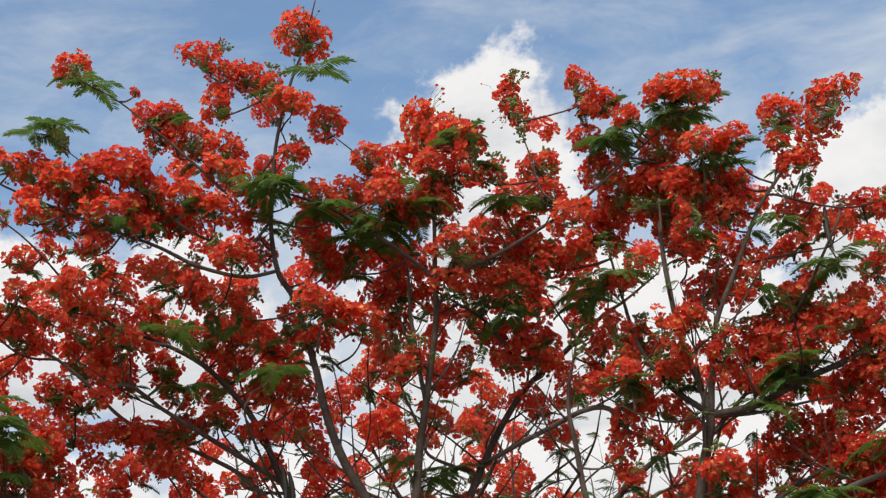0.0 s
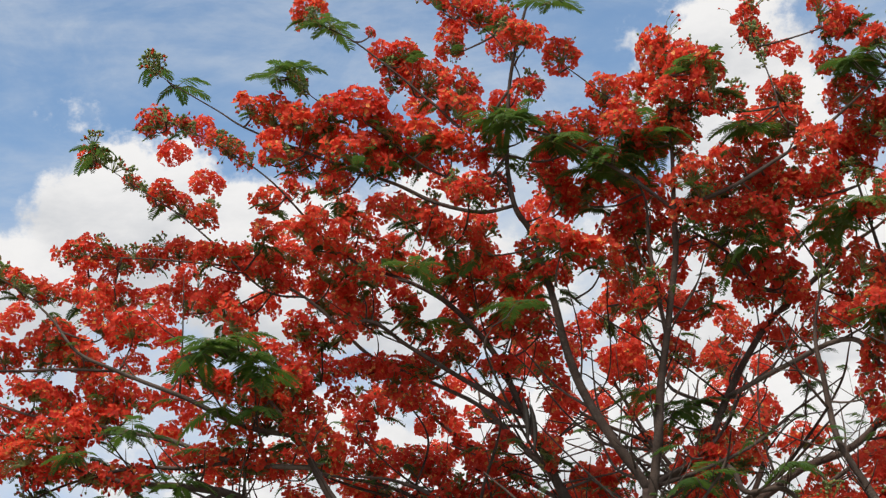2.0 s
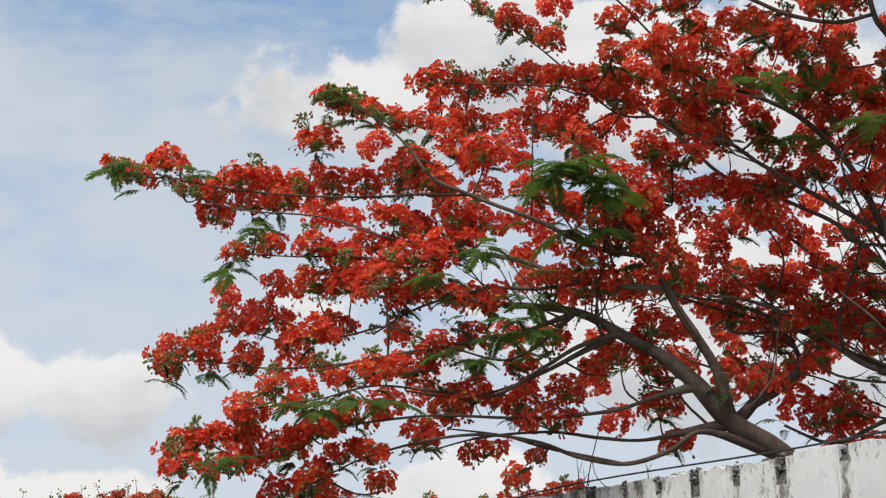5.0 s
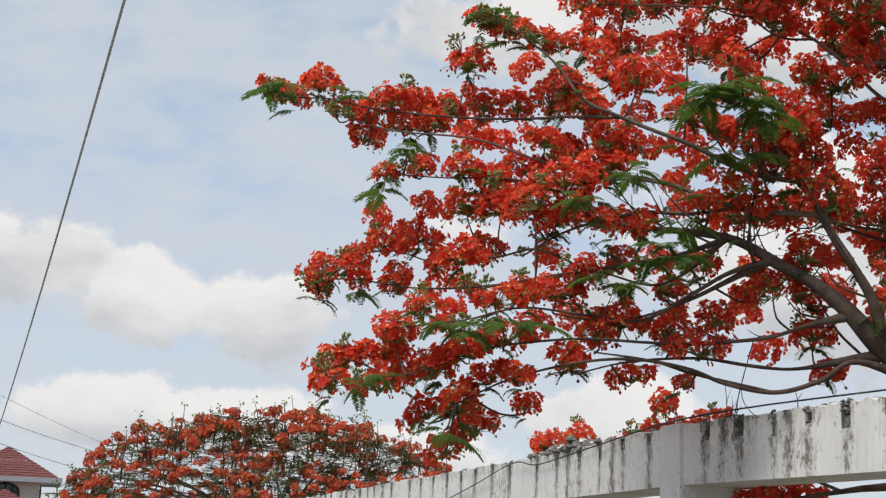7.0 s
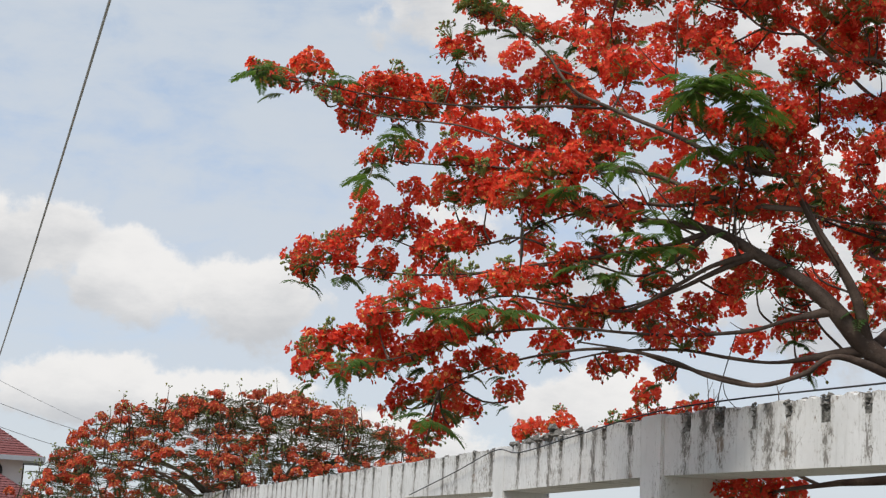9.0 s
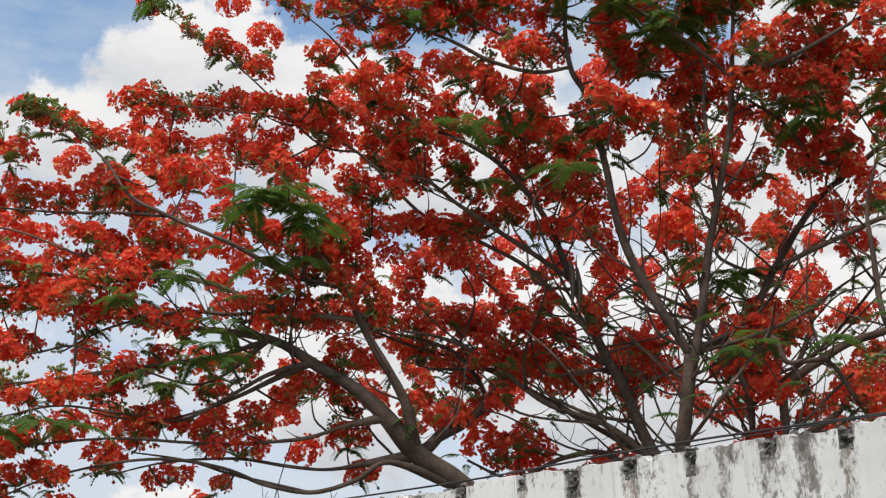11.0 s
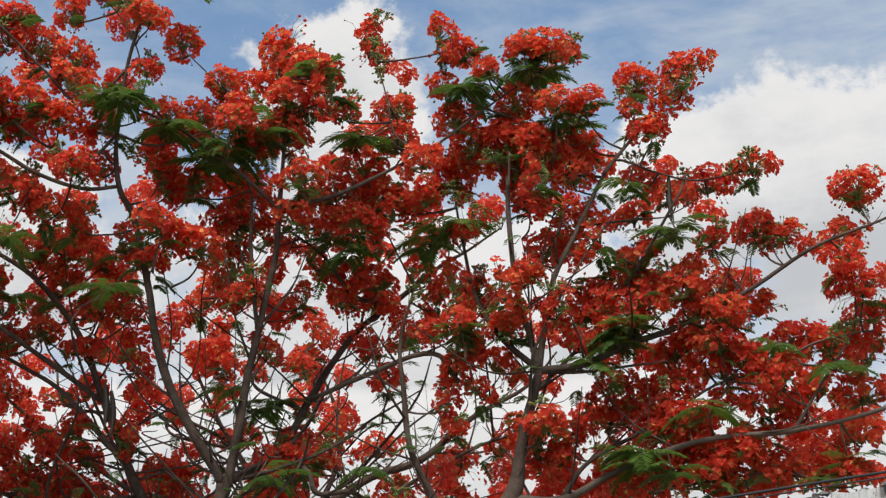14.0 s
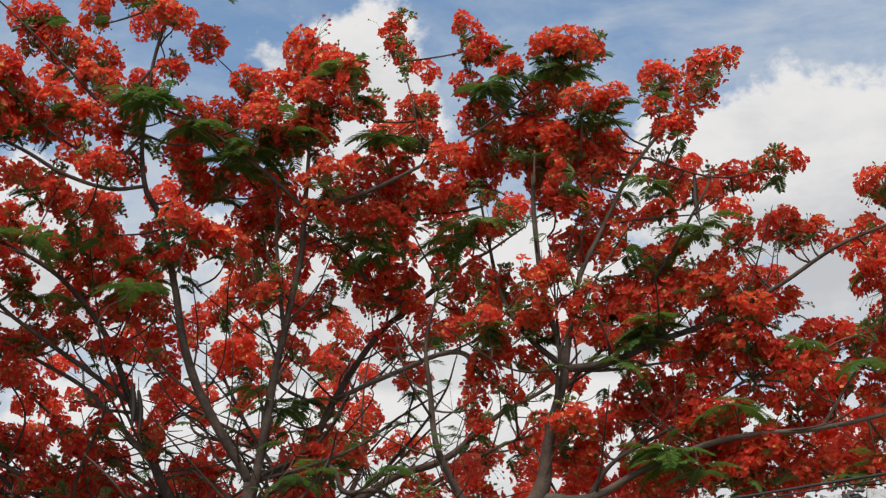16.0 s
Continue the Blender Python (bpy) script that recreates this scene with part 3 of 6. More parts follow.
def side_twigs(owner, line):
    """Thin side shoots that leave a limb and curve upwards, forking once."""
    sh = Shape()
    run = 0.0
    for (p, r), (q, _) in zip(line[:-1], line[1:]):
        run += (q - p).length
        if p.z < 3.4 or r < 0.011 or run < (0.2 if r > 0.022 else 0.36) or r > 0.075:
            continue
        run = rnd.uniform(-0.12, 0.08)
        d = (q - p).normalized()
        out = (d * 0.5 + Vector((rnd.gauss(0, 0.7), rnd.gauss(0, 0.7), rnd.uniform(0.0, 0.9)))).normalized()
        long = rnd.uniform(0.3, 0.95) * (0.4 if p.z > 6.0 or r < 0.019 else 1.0)
        thick = min(0.5 * r, rnd.uniform(0.006, 0.014))
        a = p + out * long * 0.5 + Vector((rnd.uniform(-.1, .1), rnd.uniform(-.1, .1), 0)) * long
        b = p + out * long + Vector((rnd.uniform(-.2, .2), rnd.uniform(-.2, .2), 0.18)) * long
        sh.tube([(Vector(k[:3]), k[3]) for k in curve_through([(*p, thick), (*a, thick * 0.75), (*b, thick * 0.35)], 3)], 5)
        c = a + (b - a).cross(Vector((rnd.uniform(-1, 1), rnd.uniform(-1, 1), 0.3))).normalized() * long * 0.4 + (b - a) * 0.4
        sh.tube([(a, thick * 0.6), ((a + c) / 2 + Vector((0, 0, -0.03)), thick * 0.45), (c, thick * 0.3)], 4)
        for e in (b, c):
            if rnd.random() < 0.45:
                part("leaf", rnd.choice(LEAVES), owner, m=Matrix.Translation(e) @ Matrix.Rotation(rnd.uniform(0, 6.28), 4, "Z") @ Matrix.Rotation(rnd.uniform(-0.3, 0.3), 4, "Y") @ Matrix.Scale(rnd.uniform(0.6, 1.0), 4))
    if sh.v:
        tagged(part("twig_growth", sh.mesh("twig_growth", (BARK,)), owner), kind="stuff")


def limb(owner, name, pts):
    """A bending, tapering limb through its joints; (x, y, z, radius)."""
    fine = curve_through(pts, 7)
    sh = Shape()
    line = []
    for i, q in enumerate(fine):
        p = Vector(q[:3]) + Vector((noise.noise(Vector(q[:3]) * 1.7), noise.noise(Vector(q[:3]) * 1.7 + Vector((9, 0, 0))), noise.noise(Vector(q[:3]) * 1.7 + Vector((0, 9, 0))))) * min(0.05, 0.8 * q[3])
        r = max(0.003, 0.8 * q[3] * (1 + 0.10 * noise.noise(Vector(q[:3]) * 4)))
        line.append((p, r))
    sh.tube(line, 12 if pts[0][3] > 0.05 else 7)
    ob = part(name, sh.mesh(name, (BARK,)), owner)
    PALM[ob.name] = [p for p, r in line]
    side_twigs(ob, line)
    return ob


def flower_heads(spots):
    """Flower heads (x, y, z, width) at the ends of twigs that leave the limb; some carry feathery leaves."""
    for x, y, z, width in spots:
        twigs = Shape()
        p = Vector((x, y, z))
        key = 0.13 if width < 0.31 else 0.18 if width < 0.42 else 0.24
        s = width / (2 * key) * 1.12
        tip = p - Vector((0, 0, 0.55 * key * s))
        start, owner = min(((q, o) for o, line in PALM.items() for q in line), key=lambda c: (c[0] - tip).length + max(0, c[0].z - tip.z) * 1.2)
        owner = bpy.data.objects[owner]
        gap = tip - start
        if gap.length > 0.02:
            bend = start + gap * 0.5 + Vector((rnd.uniform(-.12, .12), rnd.uniform(-.12, .12), -0.10)) * gap.length
            twigs.tube([(Vector(q[:3]), q[3]) for q in curve_through([(*start, 0.011), (*bend, 0.009), (*tip, 0.006), (*(tip + Vector((0, 0, 0.1)) * s), 0.004)], 3)], 5)
        lean = Vector((gap.x, gap.y, 0)).normalized() if gap.length > 0.02 else Vector((1, 0, 0))
        m = Matrix.Translation(p) @ Matrix.Rotation(rnd.uniform(0.1, 0.5), 4, Vector((-lean.y, lean.x, 0))) @ Matrix.Rotation(rnd.uniform(0, 6.28), 4, "Z") @ Matrix.Diagonal((s, s, s * rnd.uniform(0.85, 1.0), 1))
        if rnd.random() < (0.65 if z < 7.0 else 0.2):
            row = PALM[owner.name]
            k = min(range(len(row)), key=lambda i: (row[i] - start).length)
            run = row[min(k + 2, len(row) - 1)] - row[max(k - 2, 0)]
            m = Matrix.Translation(p) @ run.to_track_quat("X", "Z").to_matrix().to_4x4() @ Matrix.Rotation(rnd.uniform(-0.5, 0.5), 4, "X") @ Matrix.Scale(s, 4)
            part("flower_head", rnd.choice(SPRAYS[key]), owner, m=m)
        else:
            part("flower_head", rnd.choice(HEADS[key]), owner, m=m)
        for _ in range(rnd.choice((0, 1, 2, 3, 4))):
            q = tip + Vector((rnd.uniform(-.05, .05), rnd.uniform(-.05, .05), rnd.uniform(-0.06, 0.05)))
            part("leaf", rnd.choice(LEAVES), owner, m=Matrix.Translation(q) @ Matrix.Rotation(rnd.uniform(0, 6.28), 4, "Z") @ Matrix.Rotation(rnd.uniform(-0.3, 0.35), 4, "Y") @ Matrix.Scale(rnd.uniform(0.65, 1.05), 4))
        if rnd.random() < 0.28:
            lean = Vector((rnd.gauss(0, 0.7), rnd.gauss(0, 0.7), 1.0)).normalized()
            part("bud_spray", rnd.choice(BUDS), owner, "green flower buds on stiff stalks", m=Matrix.Translation(p + lean * 0.4 * width) @ lean.to_track_quat("Z", "X").to_matrix().to_4x4())
        if twigs.v:
            part("twig", twigs.mesh("twig", (BARK,)), owner)


BACK = []  # flower heads on the far side of the crown: x, y, z, width
# thin inner branches that criss-cross between the stems
inner = random.Random(21)


def inner_branches(count):
    stems = [PALM[o.name] for o in (l2, l2f, l3, l4, l5, k1, k2, k4)]
    for _ in range(count):
        source = inner.choice(stems)
        p = inner.choice([q for q in source if 2.6 < q.z < 5.2] or source)
        out = Vector((inner.gauss(0, 1.0), inner.gauss(0.6, 0.8), inner.uniform(0.4, 1.0))).normalized() * inner.uniform(1.1, 2.5)
        a = p + out * 0.45 + Vector((inner.uniform(-.3, .3), inner.uniform(-.3, .3), -0.15))
        b = p + out * 0.8 + Vector((inner.uniform(-.3, .3), inner.uniform(-.3, .3), 0.0))
        c = p + out
        r = inner.uniform(0.012, 0.026)
        limb(tree, "limb", [(*p, r), (*a, r * 0.8), (*b, r * 0.6), (*c, r * 0.3)])
        if c.y > 13.0 and c.z < 4.9:
            for q in (c, b)[:inner.choice((0, 1, 2))]:
                q = q + Vector((inner.uniform(-.15, .15), inner.uniform(-.1, .2), inner.uniform(0.0, 0.12)))
                BACK.append((*q, inner.uniform(0.22, 0.38)))


trunk = limb(tree, "trunk", [(-1.565, 12.925, 0.634, 0.265), (-1.617, 12.919, 1.171, 0.218), (-1.645, 12.915, 1.719, 0.203), (-1.661, 12.913, 1.952, 0.195)])
l1 = limb(tree, "limb", [(-1.645, 12.915, 1.719, 0.142), (-2.551, 12.569, 2.506, 0.133), (-3.246, 12.206, 3.193, 0.121), (-3.565, 11.984, 3.453, 0.109), (-3.812, 11.799, 3.745, 0.094), (-4.060, 11.691, 4.004, 0.072), (-4.360, 11.578, 4.232, 0.061), (-4.727, 11.428, 4.403, 0.047), (-5.087, 11.267, 4.487, 0.036), (-5.449, 11.113, 4.523, 0.025), (-5.934, 10.969, 4.644, 0.014)])
l1up = limb(tree, "limb", [(-3.565, 11.984, 3.453, 0.076), (-3.619, 11.820, 3.816, 0.054), (-3.794, 11.721, 4.195, 0.047), (-3.970, 11.617, 4.579, 0.040), (-4.099, 11.528, 4.841, 0.032), (-4.282, 11.437, 5.160, 0.022), (-4.512, 11.323, 5.505, 0.014)])
l1arch = limb(tree, "limb", [(-3.246, 12.206, 3.193, 0.085), (-3.761, 11.816, 3.360, 0.030), (-4.028, 11.724, 3.195, 0.027), (-4.375, 11.573, 3.104, 0.024), (-4.721, 11.409, 3.163, 0.022), (-5.045, 11.243, 3.303, 0.019), (-5.445, 11.026, 3.361, 0.017), (-5.891, 10.764, 3.294, 0.014), (-6.325, 10.507, 3.143, 0.011), (-6.650, 10.275, 2.939, 0.007)])
l1mid = limb(tree, "limb", [(-3.812, 11.799, 3.745, 0.066), (-4.114, 11.650, 3.666, 0.024), (-4.417, 11.513, 3.556, 0.022), (-4.849, 11.310, 3.501, 0.019), (-5.281, 11.107, 3.504, 0.016), (-5.872, 10.797, 3.518, 0.014), (-6.433, 10.463, 3.432, 0.011), (-6.955, 10.114, 3.202, 0.008), (-7.501, 9.731, 3.088, 0.005)])
l1low = limb(tree, "limb", [(-4.360, 11.578, 4.232, 0.043), (-4.693, 11.377, 4.092, 0.025), (-4.952, 11.263, 3.933, 0.022), (-5.324, 11.064, 3.691, 0.018), (-5.706, 10.866, 3.718, 0.014), (-6.204, 10.581, 3.780, 0.012), (-6.644, 10.327, 3.654, 0.009), (-7.142, 10.004, 3.566, 0.007)])
row_low = limb(tree, "limb", [(-4.727, 11.428, 4.403, 0.033), (-5.174, 11.248, 4.262, 0.022), (-5.822, 11.030, 4.148, 0.018), (-6.536, 10.729, 4.020, 0.014), (-7.207, 10.524, 4.008, 0.011), (-7.834, 10.309, 4.094, 0.009), (-8.129, 10.073, 4.058, 0.006)])
row_low2 = limb(tree, "limb", [(-5.822, 11.030, 4.148, 0.013), (-6.264, 10.895, 4.342, 0.014), (-6.605, 10.804, 4.290, 0.012), (-7.063, 10.624, 4.224, 0.009), (-7.525, 10.418, 4.355, 0.007), (-7.995, 10.182, 4.226, 0.005)])
f1 = limb(tree, "limb", [(-4.099, 11.528, 4.841, 0.023), (-4.504, 11.430, 4.955, 0.032), (-4.967, 11.279, 5.196, 0.027), (-5.519, 11.063, 5.488, 0.022), (-5.836, 10.920, 5.661, 0.019), (-6.106, 10.885, 6.010, 0.014), (-6.371, 10.732, 6.272, 0.010), (-6.674, 10.545, 6.450, 0.006)])
f2 = limb(tree, "limb", [(-5.519, 11.063, 5.488, 0.015), (-6.062, 11.025, 5.566, 0.016), (-6.597, 10.946, 5.594, 0.014), (-7.215, 10.789, 5.665, 0.012), (-7.907, 10.541, 5.776, 0.009), (-8.443, 10.245, 5.905, 0.007), (-8.567, 10.292, 5.911, 0.005), (-8.792, 10.097, 5.971, 0.003)])
f3 = limb(tree, "limb", [(-3.970, 11.617, 4.579, 0.028), (-4.617, 11.428, 4.657, 0.029), (-5.167, 11.232, 4.880, 0.023), (-5.749, 11.080, 5.044, 0.018), (-6.324, 10.992, 5.184, 0.014), (-6.944, 10.847, 5.429, 0.012), (-7.677, 10.587, 5.541, 0.009), (-8.219, 10.299, 5.726, 0.005)])
f4 = limb(tree, "limb", [(-5.167, 11.232, 4.880, 0.016), (-5.528, 11.080, 4.940, 0.017), (-6.007, 10.941, 4.916, 0.014), (-6.618, 10.816, 5.014, 0.013), (-7.140, 10.718, 5.056, 0.009), (-7.641, 10.490, 5.091, 0.005)])
f5 = limb(tree, "limb", [(-4.617, 11.428, 4.657, 0.020), (-4.992, 11.312, 4.626, 0.022), (-5.441, 11.123, 4.638, 0.018), (-6.051, 11.031, 4.513, 0.014), (-6.436, 10.926, 4.309, 0.010)])
l2 = limb(tree, "limb", [(-1.661, 12.913, 1.952, 0.136), (-1.364, 13.147, 2.759, 0.079), (-1.686, 13.112, 3.499, 0.072), (-1.920, 13.081, 4.072, 0.065), (-2.149, 13.047, 4.549, 0.054), (-2.374, 13.009, 5.167, 0.043), (-2.594, 12.968, 5.769, 0.036), (-2.943, 12.896, 6.267, 0.032), (-3.343, 12.800, 6.552, 0.025), (-3.688, 12.707, 6.726, 0.018), (-4.029, 12.606, 6.906, 0.011)])
l2b = limb(tree, "limb", [(-2.374, 13.009, 5.167, 0.030), (-2.853, 12.711, 5.491, 0.029), (-3.313, 12.498, 5.831, 0.025), (-3.666, 12.297, 6.055, 0.022), (-3.989, 12.150, 5.824, 0.022), (-4.374, 12.015, 5.979, 0.014)])
l2c = limb(tree, "limb", [(-2.149, 13.047, 4.549, 0.038), (-2.739, 13.143, 5.282, 0.029), (-3.262, 13.129, 5.643, 0.025), (-3.857, 12.971, 5.967, 0.022), (-4.396, 12.751, 6.555, 0.020), (-5.008, 12.521, 6.865, 0.016), (-5.620, 12.257, 6.950, 0.012), (-6.316, 11.911, 6.979, 0.006)])
l2d = limb(tree, "limb", [(-4.396, 12.751, 6.555, 0.014), (-4.685, 12.433, 6.556, 0.014), (-5.093, 12.162, 7.001, 0.012), (-5.439, 12.010, 7.334, 0.009), (-5.836, 11.821, 7.637, 0.006), (-6.141, 11.664, 7.877, 0.004)])
l2e = limb(tree, "limb", [(-3.343, 12.800, 6.552, 0.018), (-3.615, 12.476, 6.592, 0.018), (-3.976, 12.259, 6.865, 0.016), (-4.231, 12.067, 7.215, 0.013), (-4.487, 11.866, 7.505, 0.010), (-4.840, 11.617, 7.766, 0.007), (-5.278, 11.423, 8.011, 0.004)])
l2f = limb(tree, "limb", [(-1.686, 13.112, 3.499, 0.050), (-2.140, 13.149, 3.815, 0.036), (-2.739, 13.347, 4.096, 0.032), (-3.331, 13.421, 4.576, 0.029), (-3.781, 13.512, 4.816, 0.022), (-4.176, 13.397, 4.898, 0.014)])
l2g = limb(tree, "limb", [(-1.364, 13.147, 2.759, 0.055), (-2.078, 13.361, 3.534, 0.036), (-2.563, 13.483, 3.583, 0.029), (-3.106, 13.577, 3.423, 0.022), (-3.550, 13.551, 3.611, 0.014)])
l3 = limb(tree, "limb", [(-1.661, 12.913, 1.952, 0.136), (-1.424, 12.538, 2.711, 0.096), (-1.343, 12.345, 3.416, 0.082), (-1.283, 12.311, 3.912, 0.076), (-1.260, 12.293, 4.201, 0.070)])
stem_a = limb(tree, "limb", [(-1.260, 12.293, 4.201, 0.049), (-1.464, 12.211, 4.592, 0.055), (-1.682, 12.124, 5.035, 0.049), (-1.801, 12.027, 5.522, 0.042), (-1.876, 11.955, 6.019, 0.037), (-2.000, 11.875, 6.522, 0.032), (-2.090, 11.731, 6.728, 0.030), (-2.104, 11.688, 7.206, 0.026), (-2.036, 11.659, 7.834, 0.022), (-1.852, 11.649, 8.507, 0.017), (-1.674, 11.655, 8.969, 0.012), (-1.546, 11.651, 9.415, 0.008)])
a_left = limb(tree, "limb", [(-2.090, 11.731, 6.728, 0.021), (-2.379, 11.657, 6.685, 0.023), (-2.753, 11.556, 6.794, 0.022), (-3.073, 11.456, 6.981, 0.020), (-3.482, 11.320, 7.160, 0.017), (-3.935, 11.173, 7.378, 0.014), (-4.336, 11.026, 7.587, 0.012), (-4.570, 10.993, 7.774, 0.009), (-4.941, 10.830, 8.038, 0.006), (-5.126, 10.743, 8.212, 0.004)])
a_left2 = limb(tree, "limb", [(-2.104, 11.688, 7.206, 0.018), (-2.304, 11.611, 6.969, 0.019), (-2.635, 11.521, 7.017, 0.016), (-2.956, 11.424, 7.239, 0.013), (-3.232, 11.351, 7.522, 0.010), (-3.649, 11.226, 7.775, 0.007), (-3.924, 11.135, 8.053, 0.004)])
a_up = limb(tree, "limb", [(-2.036, 11.659, 7.834, 0.016), (-2.371, 11.557, 7.436, 0.019), (-2.696, 11.466, 7.723, 0.016), (-3.019, 11.367, 8.064, 0.012), (-3.343, 11.257, 8.373, 0.009), (-3.649, 11.163, 8.573, 0.006)])
a_r = limb(tree, "limb", [(-2.036, 11.659, 7.834, 0.016), (-1.921, 11.638, 7.950, 0.009), (-2.118, 11.564, 8.352, 0.007), (-2.405, 11.489, 8.593, 0.005)])
a_r2 = limb(tree, "limb", [(-2.104, 11.688, 7.206, 0.018), (-1.712, 11.750, 7.121, 0.012), (-1.029, 11.827, 7.450, 0.010), (-1.257, 11.785, 7.751, 0.009), (-1.492, 11.739, 7.996, 0.006)])
stem_b = limb(tree, "limb", [(-1.283, 12.311, 3.912, 0.053), (-1.146, 12.223, 4.474, 0.052), (-1.058, 12.170, 4.955, 0.045), (-0.931, 12.100, 5.486, 0.039), (-0.786, 12.029, 6.074, 0.034), (-0.714, 11.869, 6.534, 0.030), (-0.673, 11.831, 7.006, 0.019), (-0.648, 11.812, 7.386, 0.014), (-0.581, 11.795, 7.770, 0.009)])
b_left = limb(tree, "limb", [(-0.714, 11.869, 6.534, 0.021), (-1.077, 11.802, 6.886, 0.022), (-1.497, 11.718, 7.198, 0.019), (-1.828, 11.632, 7.363, 0.014), (-2.163, 11.556, 7.489, 0.009)])
b_right = limb(tree, "limb", [(-0.714, 11.869, 6.534, 0.021), (-0.304, 11.865, 6.610, 0.024), (0.121, 11.847, 6.787, 0.022), (0.550, 11.813, 6.986, 0.019), (0.940, 11.767, 7.242, 0.014), (1.277, 11.714, 7.476, 0.010), (1.613, 11.672, 7.688, 0.006)])
b_tip = limb(tree, "limb", [(0.550, 11.813, 6.986, 0.013), (0.325, 11.822, 7.191, 0.012), (0.268, 11.824, 7.541, 0.009), (0.154, 11.826, 8.084, 0.005)])
b_back = limb(tree, "limb", [(-0.931, 12.100, 5.486, 0.027), (-0.985, 12.031, 6.258, 0.022), (-0.960, 12.033, 6.690, 0.014), (-1.045, 12.026, 6.977, 0.010)])
l4 = limb(tree, "limb", [(-1.260, 12.293, 4.201, 0.049), (-0.801, 12.789, 4.593, 0.046), (-0.530, 13.002, 5.120, 0.043), (-0.134, 13.209, 5.730, 0.038), (0.265, 13.305, 6.102, 0.034), (0.732, 13.385, 6.502, 0.027), (1.020, 13.350, 6.644, 0.018), (1.366, 13.316, 6.866, 0.011)])
l4x = limb(tree, "limb", [(-0.801, 12.789, 4.593, 0.032), (-0.548, 12.501, 4.347, 0.029), (-0.458, 12.404, 4.121, 0.029), (-0.119, 12.390, 4.095, 0.025), (0.099, 12.368, 3.734, 0.022)])
cross = limb(tree, "limb", [(-0.530, 13.002, 5.120, 0.030), (0.509, 12.396, 5.324, 0.029), (0.783, 12.339, 5.055, 0.025), (1.148, 12.268, 4.781, 0.022)])
cross2 = limb(tree, "limb", [(0.265, 13.305, 6.102, 0.024), (-0.105, 12.610, 5.970, 0.025), (-0.339, 12.507, 6.303, 0.019), (-0.728, 12.393, 6.588, 0.013), (-1.124, 12.366, 6.881, 0.009)])
l5 = limb(tree, "limb", [(-1.645, 12.915, 1.719, 0.142), (-0.647, 12.397, 2.418, 0.125), (0.150, 12.327, 3.102, 0.117), (0.707, 12.244, 3.599, 0.105), (1.171, 12.165, 3.963, 0.094), (1.289, 12.132, 4.338, 0.064), (1.392, 12.080, 4.713, 0.054), (1.477, 12.029, 5.043, 0.047)])
c1 = limb(tree, "limb", [(1.477, 12.029, 5.043, 0.040), (1.402, 11.998, 5.394, 0.036), (1.325, 11.967, 5.800, 0.032), (1.289, 11.911, 6.357, 0.029), (1.288, 11.871, 6.766, 0.023), (1.282, 11.734, 6.625, 0.017), (1.316, 11.710, 6.936, 0.011)])
c2 = limb(tree, "limb", [(1.477, 12.029, 5.043, 0.040), (1.551, 11.999, 5.435, 0.036), (1.671, 11.942, 5.870, 0.031), (1.889, 11.867, 6.270, 0.027), (2.144, 11.781, 6.691, 0.023), (2.177, 11.736, 6.741, 0.022), (2.451, 11.658, 7.069, 0.017), (2.673, 11.586, 7.360, 0.010), (2.871, 11.537, 7.609, 0.006)])
c2b = limb(tree, "limb", [(2.177, 11.736, 6.741, 0.015), (2.279, 11.695, 6.817, 0.014), (2.595, 11.605, 6.644, 0.013), (2.908, 11.506, 6.518, 0.010), (3.347, 11.361, 6.542, 0.006)])
c2c = limb(tree, "limb", [(2.144, 11.781, 6.691, 0.016), (1.733, 11.794, 6.746, 0.013), (1.390, 11.823, 6.811, 0.010), (1.147, 11.831, 6.923, 0.007)])
c2d = limb(tree, "limb", [(1.889, 11.867, 6.270, 0.019), (1.994, 11.831, 6.266, 0.014), (2.385, 11.775, 6.280, 0.012), (2.671, 11.710, 6.269, 0.007)])
c_left = limb(tree, "limb", [(1.477, 12.029, 5.043, 0.040), (1.182, 12.064, 5.328, 0.032), (0.974, 12.104, 5.717, 0.025), (0.893, 12.131, 6.207, 0.018), (0.837, 12.135, 6.752, 0.010)])
c_right = limb(tree, "limb", [(1.477, 12.029, 5.043, 0.040), (1.918, 11.943, 5.077, 0.040), (2.399, 11.853, 5.226, 0.036), (2.876, 11.743, 5.398, 0.030), (3.300, 11.628, 5.563, 0.024), (3.781, 11.452, 5.832, 0.020), (4.319, 11.254, 5.988, 0.014), (4.642, 11.121, 6.099, 0.009)])
l6 = limb(tree, "limb", [(1.171, 12.165, 3.963, 0.066), (1.577, 12.076, 3.941, 0.044), (2.005, 11.989, 4.086, 0.036), (2.523, 11.867, 4.273, 0.031), (2.968, 11.740, 4.321, 0.028), (3.468, 11.577, 4.294, 0.026), (4.068, 11.328, 4.372, 0.023), (4.620, 11.087, 4.522, 0.017), (5.250, 10.796, 4.824, 0.012)])
l6b = limb(tree, "limb", [(1.577, 12.076, 3.941, 0.035), (1.797, 12.105, 4.199, 0.025), (2.194, 12.057, 4.405, 0.022), (2.640, 11.984, 4.652, 0.018), (3.016, 11.871, 4.821, 0.014), (3.654, 11.684, 4.885, 0.010)])
l6c = limb(tree, "limb", [(3.468, 11.577, 4.294, 0.025), (3.650, 11.601, 4.545, 0.016), (3.839, 11.538, 4.809, 0.013), (4.060, 11.481, 5.100, 0.009)])
